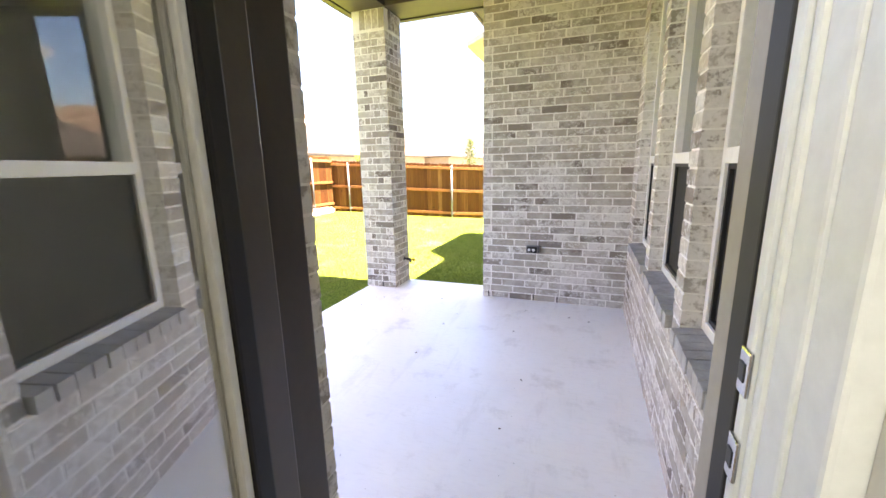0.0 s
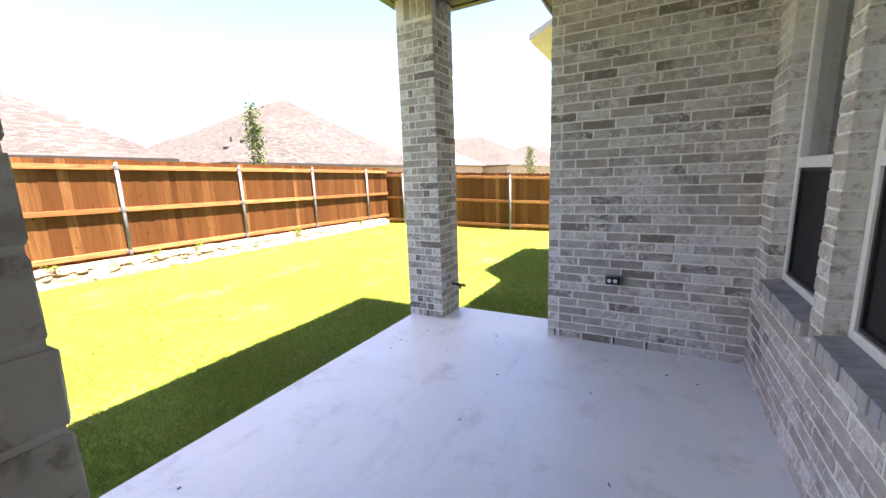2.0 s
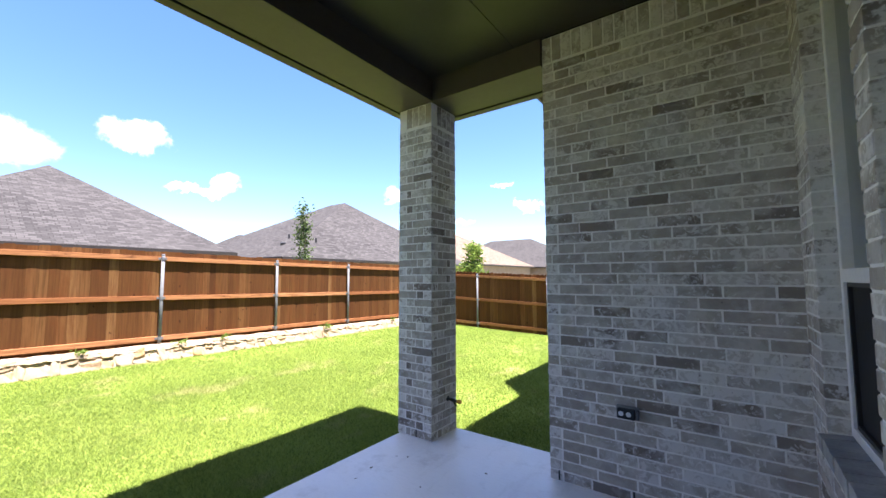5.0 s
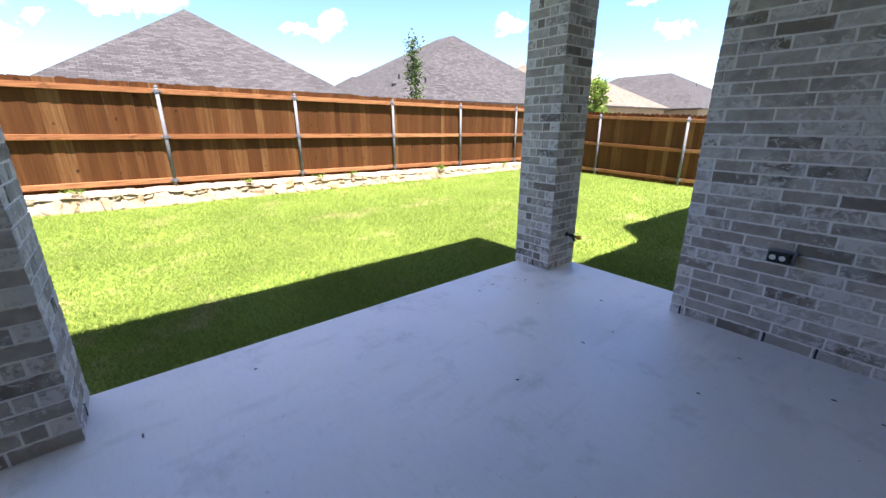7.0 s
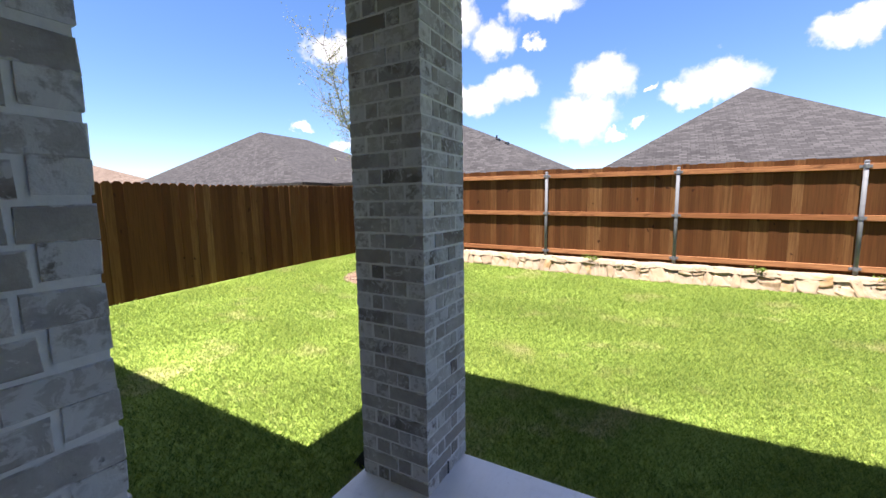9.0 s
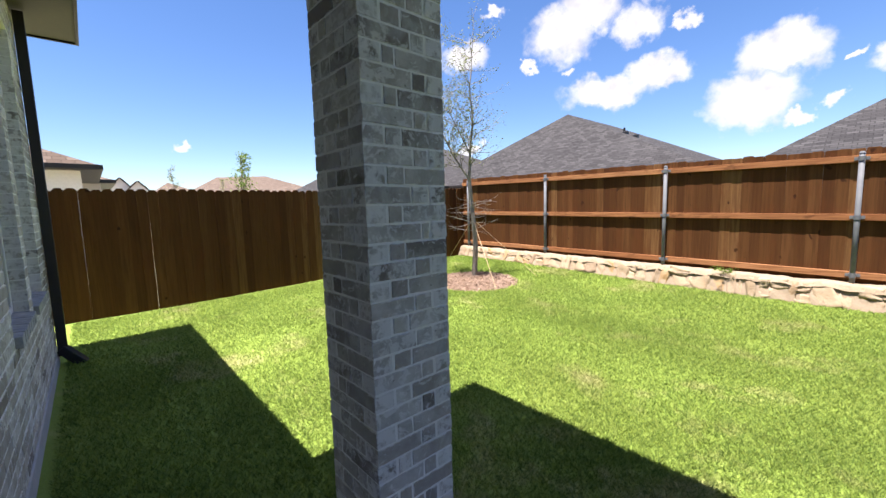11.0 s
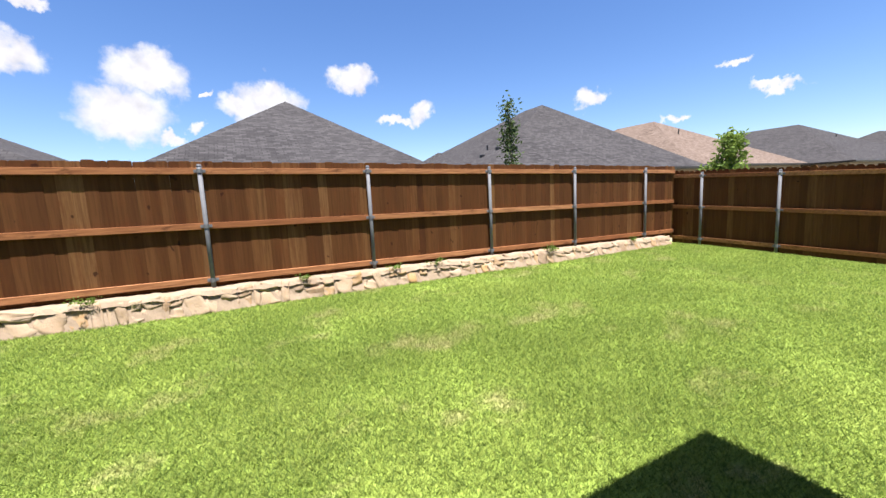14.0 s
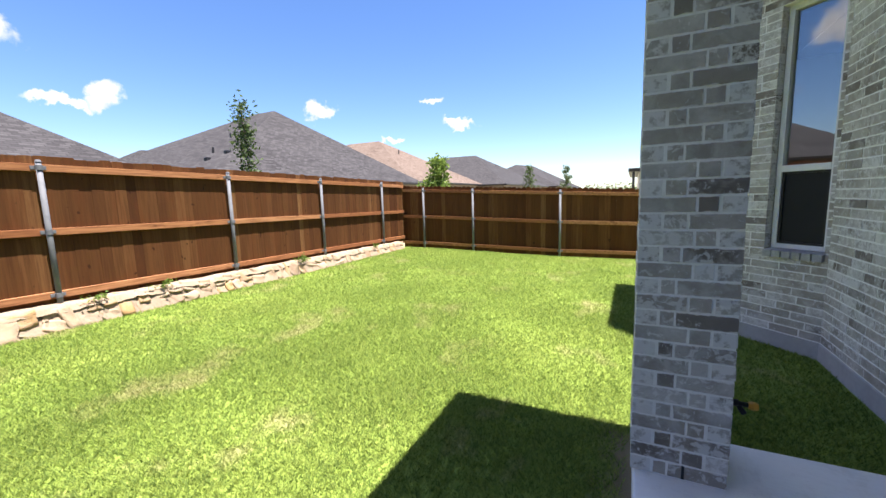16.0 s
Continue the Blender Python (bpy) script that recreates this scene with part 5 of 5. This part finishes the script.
def yard_tree():
    rr = random.Random(5)
    base = Vector((-7.0, -3.13, lawn_height(-7.0, -3.13) - 0.01))
    t = thing("tree", base, "thin young tree with sparse pale leaves, staked in a mulch ring", "tree")
    bm = bmesh.new()
    spine = [base + Vector(o) for o in ((0, 0, -0.05), (0.0, 0.06, 0.6), (0.0, 0.03, 1.05), (-0.02, -0.06, 1.55), (0.0, -0.08, 1.95))]
    rad = [0.058, 0.048, 0.045, 0.040, 0.036]
    for k in range(4):
        cyl(bm, spine[k], spine[k + 1], rad[k], rad[k + 1], seg=10)
    fork = spine[-1]
    spots = []
    limbs = [(fork, (0.02, 0.10, 1), 1.0, 0.030, 0.020), (fork, (0.25, -0.62, 0.95), 1.1, 0.026, 0.016)]
    for p, d, ln, r0, r1 in limbs:
        pts = branch(bm, p, d, ln, r0, r1, 0.10, rr)
        end = pts[-1]
        up = branch(bm, end[0], (end[1].x, end[1].y * 0.9 - 0.1, end[1].z + 0.3), 1.5, r1, 0.005, 0.16, rr, 6)
        side = branch(bm, pts[2][0], (rr.uniform(-0.6, 0.6), end[1].y * 1.2 - 0.3, 0.9), 1.4, r1 * 0.7, 0.004, 0.16, rr, 5)
        for q in pts[1:] + up + side:
            for _ in range(5):
                dr = Vector((rr.uniform(-1, 1), rr.uniform(-1, 1), rr.uniform(0.1, 0.9)))
                tw = branch(bm, q[0], dr, rr.uniform(0.25, 0.75), 0.0065, 0.0018, 0.25, rr, 3)
                for w in tw[1:]:
                    if rr.random() < 0.55:
                        tw2 = branch(bm, w[0], w[1] + Vector((rr.uniform(-1, 1), rr.uniform(-1, 1), 0.3)), rr.uniform(0.15, 0.35), 0.003, 0.0012, 0.25, rr, 2)
                        spots += [x[0] for x in tw2 for _ in range(3)]
                    spots += [w[0]] * 3
    for z in (0.95, 1.1, 1.2, 1.3, 1.42, 1.5):
        for _ in range(5):
            a = rr.uniform(0, 6.28)
            tw = branch(bm, base + Vector((0, 0, z)), (math.cos(a), math.sin(a), rr.uniform(-0.25, 0.35)), rr.uniform(0.25, 0.62), 0.006, 0.0016, 0.3, rr, 3)
            for w in tw[1:]:
                branch(bm, w[0], w[1] + Vector((rr.uniform(-1, 1), rr.uniform(-1, 1), rr.uniform(-0.5, 0.5))), 0.18, 0.003, 0.001, 0.3, rr, 2)
    part("trunk", bm, BARK, t, "grey-brown trunk and bare twigs")
    leaves("crown", spots, 0.021, LEAF, t, rr, 0.05)
    for k, (dx, dy) in enumerate(((-0.35, -1.28), (0.5, 1.0), (-0.9, 0.85))):
        bm = bmesh.new()
        a = base + Vector((0, 0, 1.18))
        g = base + Vector((dx, dy, 0.02 - base.z + lawn_height(base.x + dx, base.y + dy)))
        cyl(bm, a, g, 0.005, seg=5)
        part("guy_rope", bm, mat_simple("rope", (0.42, 0.30, 0.17), (0.5, 0.37, 0.22), 9, 0.8), t, "tan guy rope pegged to the lawn")
    return t


def mulch_ring():
    rr = random.Random(9)
    c = Vector((-6.82, -2.95, 0))
    th = thing("mulch_ring", (c.x, c.y, lawn_height(c.x, c.y)), "round bed of pale brown bark mulch under the young tree", "mulch bed")
    bm = bmesh.new()
    ctr = bm.verts.new((c.x, c.y, lawn_height(c.x, c.y) + 0.06))
    rings = []
    for k in range(1, 6):
        ring = []
        for j in range(40):
            a = j * math.tau / 40
            R = 0.84 * k / 5 * (1 + 0.08 * noise.noise((math.cos(a) * 2, math.sin(a) * 2, 1)))
            x, y = c.x + math.cos(a) * R, c.y + math.sin(a) * R
            ring.append(bm.verts.new((x, y, lawn_height(x, y) + 0.06 * (1 - (k / 5) ** 2) + 0.012 * noise.noise((x * 9, y * 9, 0)) - (0.02 if k == 5 else 0))))
        rings.append(ring)
    for j in range(40):
        bm.faces.new((ctr, rings[0][j], rings[0][(j + 1) % 40]))
        for a, b2 in zip(rings[:-1], rings[1:]):
            bm.faces.new((a[j], b2[j], b2[(j + 1) % 40], a[(j + 1) % 40]))
    part("bed", bm, MULCH, th)
    v, f = [], []
    for i in range(2600):
        a, R = rr.uniform(0, 6.283), 0.83 * math.sqrt(rr.random())
        x, y = c.x + math.cos(a) * R, c.y + math.sin(a) * R
        z = lawn_height(x, y) + 0.062 * (1 - (R / 0.84) ** 2) + rr.uniform(0, 0.012)
        q = Euler((rr.gauss(0, 0.3), rr.gauss(0, 0.3), rr.uniform(0, 6.3))).to_matrix()
        l, w = rr.uniform(0.012, 0.04), rr.uniform(0.005, 0.012)
        for p in ((-l, -w, 0), (l, -w, 0), (l, w, 0.003), (-l, w, 0.003)):
            v.append(tuple(Vector((x, y, z)) + q @ Vector(p)))
        f.append((4 * i, 4 * i + 1, 4 * i + 2, 4 * i + 3))
    chips = new("bark_litter", from_arrays("bark_litter", np.array(v), np.array(f), mat_leaf("bark_chip", (0.16, 0.10, 0.07), (0.40, 0.29, 0.21))))
    chips.parent = th
    chips.matrix_parent_inverse = th.matrix_basis.inverted()
    tagged(chips, kind="stuff")


def far_tree(x, y, top, width, material, label, seed, dense=900, low=0.8, leaf=0.055):
    rr = random.Random(seed)
    base = Vector((x, y, -0.4))
    t = thing("tree", base, label, "tree", "young trees behind the fence")
    bm = bmesh.new()
    pts = branch(bm, base, (0.02, 0.0, 1), top + 0.4, 0.06, 0.008, 0.03, rr, 8)
    spots = []
    for p, d, r0 in pts[2:]:
        k = (p.z - base.z) / (top + 0.4)
        if p.z < low:
            continue
        for _ in range(9):
            a = rr.uniform(0, 6.283)
            ln = width * rr.uniform(0.4, 1.0) * (1.15 - k * 0.85)
            tw = branch(bm, p + Vector((0, 0, rr.uniform(-0.25, 0.25))), (math.cos(a), math.sin(a), rr.uniform(0.5, 1.2)), ln, 0.014, 0.004, 0.2, rr, 3)
            spots += [q[0] for q in tw[1:] for _ in range(dense // 120)]
    part("trunk", bm, BARK, t)
    leaves("crown", spots, leaf, material, t, rr, 0.11)


yard_tree()
mulch_ring()
far_tree(-12.5, 10.1, 3.8, 0.72, LEAF_DARK, "slim young tree with dark leaves behind the fence", 21, 1100, leaf=0.06)
far_tree(-12.3, 21.4, 2.95, 1.65, LEAF_BRIGHT, "bushy bright green young tree behind the fence", 22, 2600, leaf=0.10)
far_tree(-12.5, 43.6, 4.0, 1.5, LEAF_DARK, "young dark-leaved tree far behind the fence", 23, 600, leaf=0.10)
far_tree(-12.5, 67.5, 5.3, 2.3, LEAF_DARK, "young dark-leaved tree far along the row", 24, 720, leaf=0.14)
far_tree(-7.3, -20.0, 4.0, 1.7, LEAF_BRIGHT, "sparse young tree beyond the south fence", 25, 960, leaf=0.06)
far_tree(-6.8, -34.0, 4.6, 1.5, LEAF, "small thin tree far beyond the south fence", 26, 360)
far_tree(-10.2, -36.0, 3.9, 1.1, LEAF, "small thin tree far beyond the south fence", 27, 360)


def far_wood():
    """A low line of woods on the horizon beyond the north fence."""
    rr = random.Random(31)
    v = []
    for i in range(9000):
        a = rr.uniform(-60, 60)
        v.append((Vector((a, 190 + rr.uniform(0, 25), 0)) + Vector((0, 0, abs(rr.gauss(0, 1)) * 1.7 + 1.0 + 2 * noise.noise((a * 0.09, 0, 3))))))
    th = thing("tree_line", (0, 200, 0), "low dark green tree line on the horizon", "woods", kind="stuff")
    leaves("foliage", v, 0.45, LEAF_DARK, th, rr, 0.6)


far_wood()


# ---- small things ----
def weed(x, y, z, seed, size=0.16):
    rr = random.Random(seed)
    t = thing("weed", (x, y, z), "small green weed growing from the stone edging", "weed", "weeds along the edging")
    bm = bmesh.new()
    spots = []
    for _ in range(7):
        a = rr.uniform(-1.5, 1.5)
        tw = branch(bm, (x, y, z), (math.cos(a), math.sin(a) * 1.4, rr.uniform(0.2, 0.9)), size * rr.uniform(0.6, 1.2), 0.003, 0.001, 0.3, rr, 3)
        spots += [q[0] for q in tw[1:] for _ in range(4)]
    part("stem", bm, LEAF_DARK, t)
    leaves("foliage", spots, 0.022, LEAF_BRIGHT, t, rr, 0.018)


for k, (y, s) in enumerate(((0.55, 0.16), (3.25, 0.10), (5.55, 0.2), (8.3, 0.2), (8.45, 0.15), (11.1, 0.16), (4.75, 0.14))):
    weed(-9.06, y, stone_top(y) + 0.005, 40 + k, s)

outlet = thing("outlet_box", (-0.53, 4.26, 0.55), "grey weatherproof outlet box with clear cover on the brick wall", "outlet")
boxed("back_box", (-0.605, -0.465, 4.235, 4.268, 0.55, 0.632), mat_simple("grey_metal_box", (0.20, 0.21, 0.22), (0.27, 0.28, 0.29), 9, 0.5, 0.3), outlet, "grey metal back box", 0.006)
boxed("cover", (-0.595, -0.485, 4.20, 4.236, 0.557, 0.625), BLACK, outlet, "dark glossy cover", 0.01)
for dx in (-0.568, -0.522):
    bm = bmesh.new()
    cyl(bm, (dx, 4.197, 0.592), (dx, 4.201, 0.592), 0.016, seg=16)
    part("socket", bm, WHITE_PAINT, outlet, "pale socket face")
boxed("hinge", (-0.478, -0.462, 4.205, 4.236, 0.56, 0.622), GALV, outlet, "", 0.003)

bib = thing("hose_bib", (-2.19, 4.52, 0.32), "black outdoor tap with an orange end on the brick pillar", "tap")
bm = bmesh.new()
cyl(bm, (-2.207, 4.52, 0.325), (-2.09, 4.52, 0.318), 0.012)
cyl(bm, (-2.16, 4.52, 0.322), (-2.13, 4.52, 0.322), 0.017)
part("body", bm, BLACK, bib, smooth=True)
bm = bmesh.new()
cyl(bm, (-2.135, 4.52, 0.318), (-2.105, 4.52, 0.272), 0.011, 0.014)
part("spout", bm, BLACK, bib)
bm = bmesh.new()
cyl(bm, (-2.09, 4.52, 0.318), (-2.072, 4.52, 0.317), 0.016, 0.022)
cyl(bm, (-2.072, 4.52, 0.317), (-2.05, 4.52, 0.316), 0.022, 0.017)
part("handle", bm, YELLOW, bib, "orange plastic handle")
bm = bmesh.new()
cyl(bm, (-2.208, 4.52, 0.325), (-2.2, 4.52, 0.325), 0.024, seg=20)
part("flange", bm, BLACK, bib)


def weep(x, y, n):
    n = Vector(n)
    bm = bmesh.new()
    u = n.cross(Z3)
    m = Matrix.Translation((x, y, 0.04)) @ Matrix((u, n, Z3)).transposed().to_4x4()
    box(bm, -0.006, 0.006, -0.004, 0.004, -0.033, 0.033, 0, m)
    tagged(part("weep_vent", bm, BLACK), "black weep slot in the lowest brick course", "weep vent", "weep slots")


for x in (-1.022, -0.517, -0.262):
    weep(x, 4.27, (0, -1, 0))
weep(-2.385, 4.26, (0, -1, 0))
weep(-2.40, 0.875, (0, 1, 0))


def downspout(x, y, ztop, zlow, label, toe):
    t = thing("downspout", (x, y, zlow), label, "downspout")
    boxed("pipe", (x - 0.04, x + 0.04, y - 0.03, y + 0.03, zlow + 0.1, ztop), TRIM_DARK, t, bevel=0.008)
    bm = bmesh.new()
    m = Matrix.Translation((x, y, zlow + 0.16)) @ Matrix.Rotation(math.atan2(toe[1], toe[0]), 4, "Z") @ Matrix.Rotation(radians(50), 4, "Y")
    box(bm, -0.02, 0.32, -0.055, 0.055, -0.04, 0.05, 0.012, m)
    part("elbow", bm, BLACK, t, "black plastic spout extension")


downspout(-1.10, -3.50, EAVE - 0.02, lawn_height(-1.2, -3.5), "dark bronze downspout at the house corner", (-1, 0.2))
downspout(-2.40, 0.415, 0.12, lawn_height(-2.4, 0.3), "short black drain outlet at the foot of the brick pillar", (-0.2, -1))


def debris():
    rr = random.Random(77)
    for k in range(22):
        x, y = rr.uniform(-2.5, 0.1), rr.uniform(1.0, 4.1)
        bm = bmesh.new()
        l, w = rr.uniform(0.004, 0.013), rr.uniform(0.003, 0.006)
        box(bm, -l, l, -w, w, 0.001, 0.005, 0.0015, Matrix.Translation((x, y, 0)) @ Matrix.Rotation(rr.uniform(0, 6.3), 4, "Z"))
        for v in bm.verts:
            v.co.z += max(0, 0.004 * noise.noise(v.co * 90))
        tagged(part("leaf_scrap", bm, BARK), "tiny brown dead leaf scrap on the slab", "leaf scrap", "scraps on the patio")


debris()
build_grass()
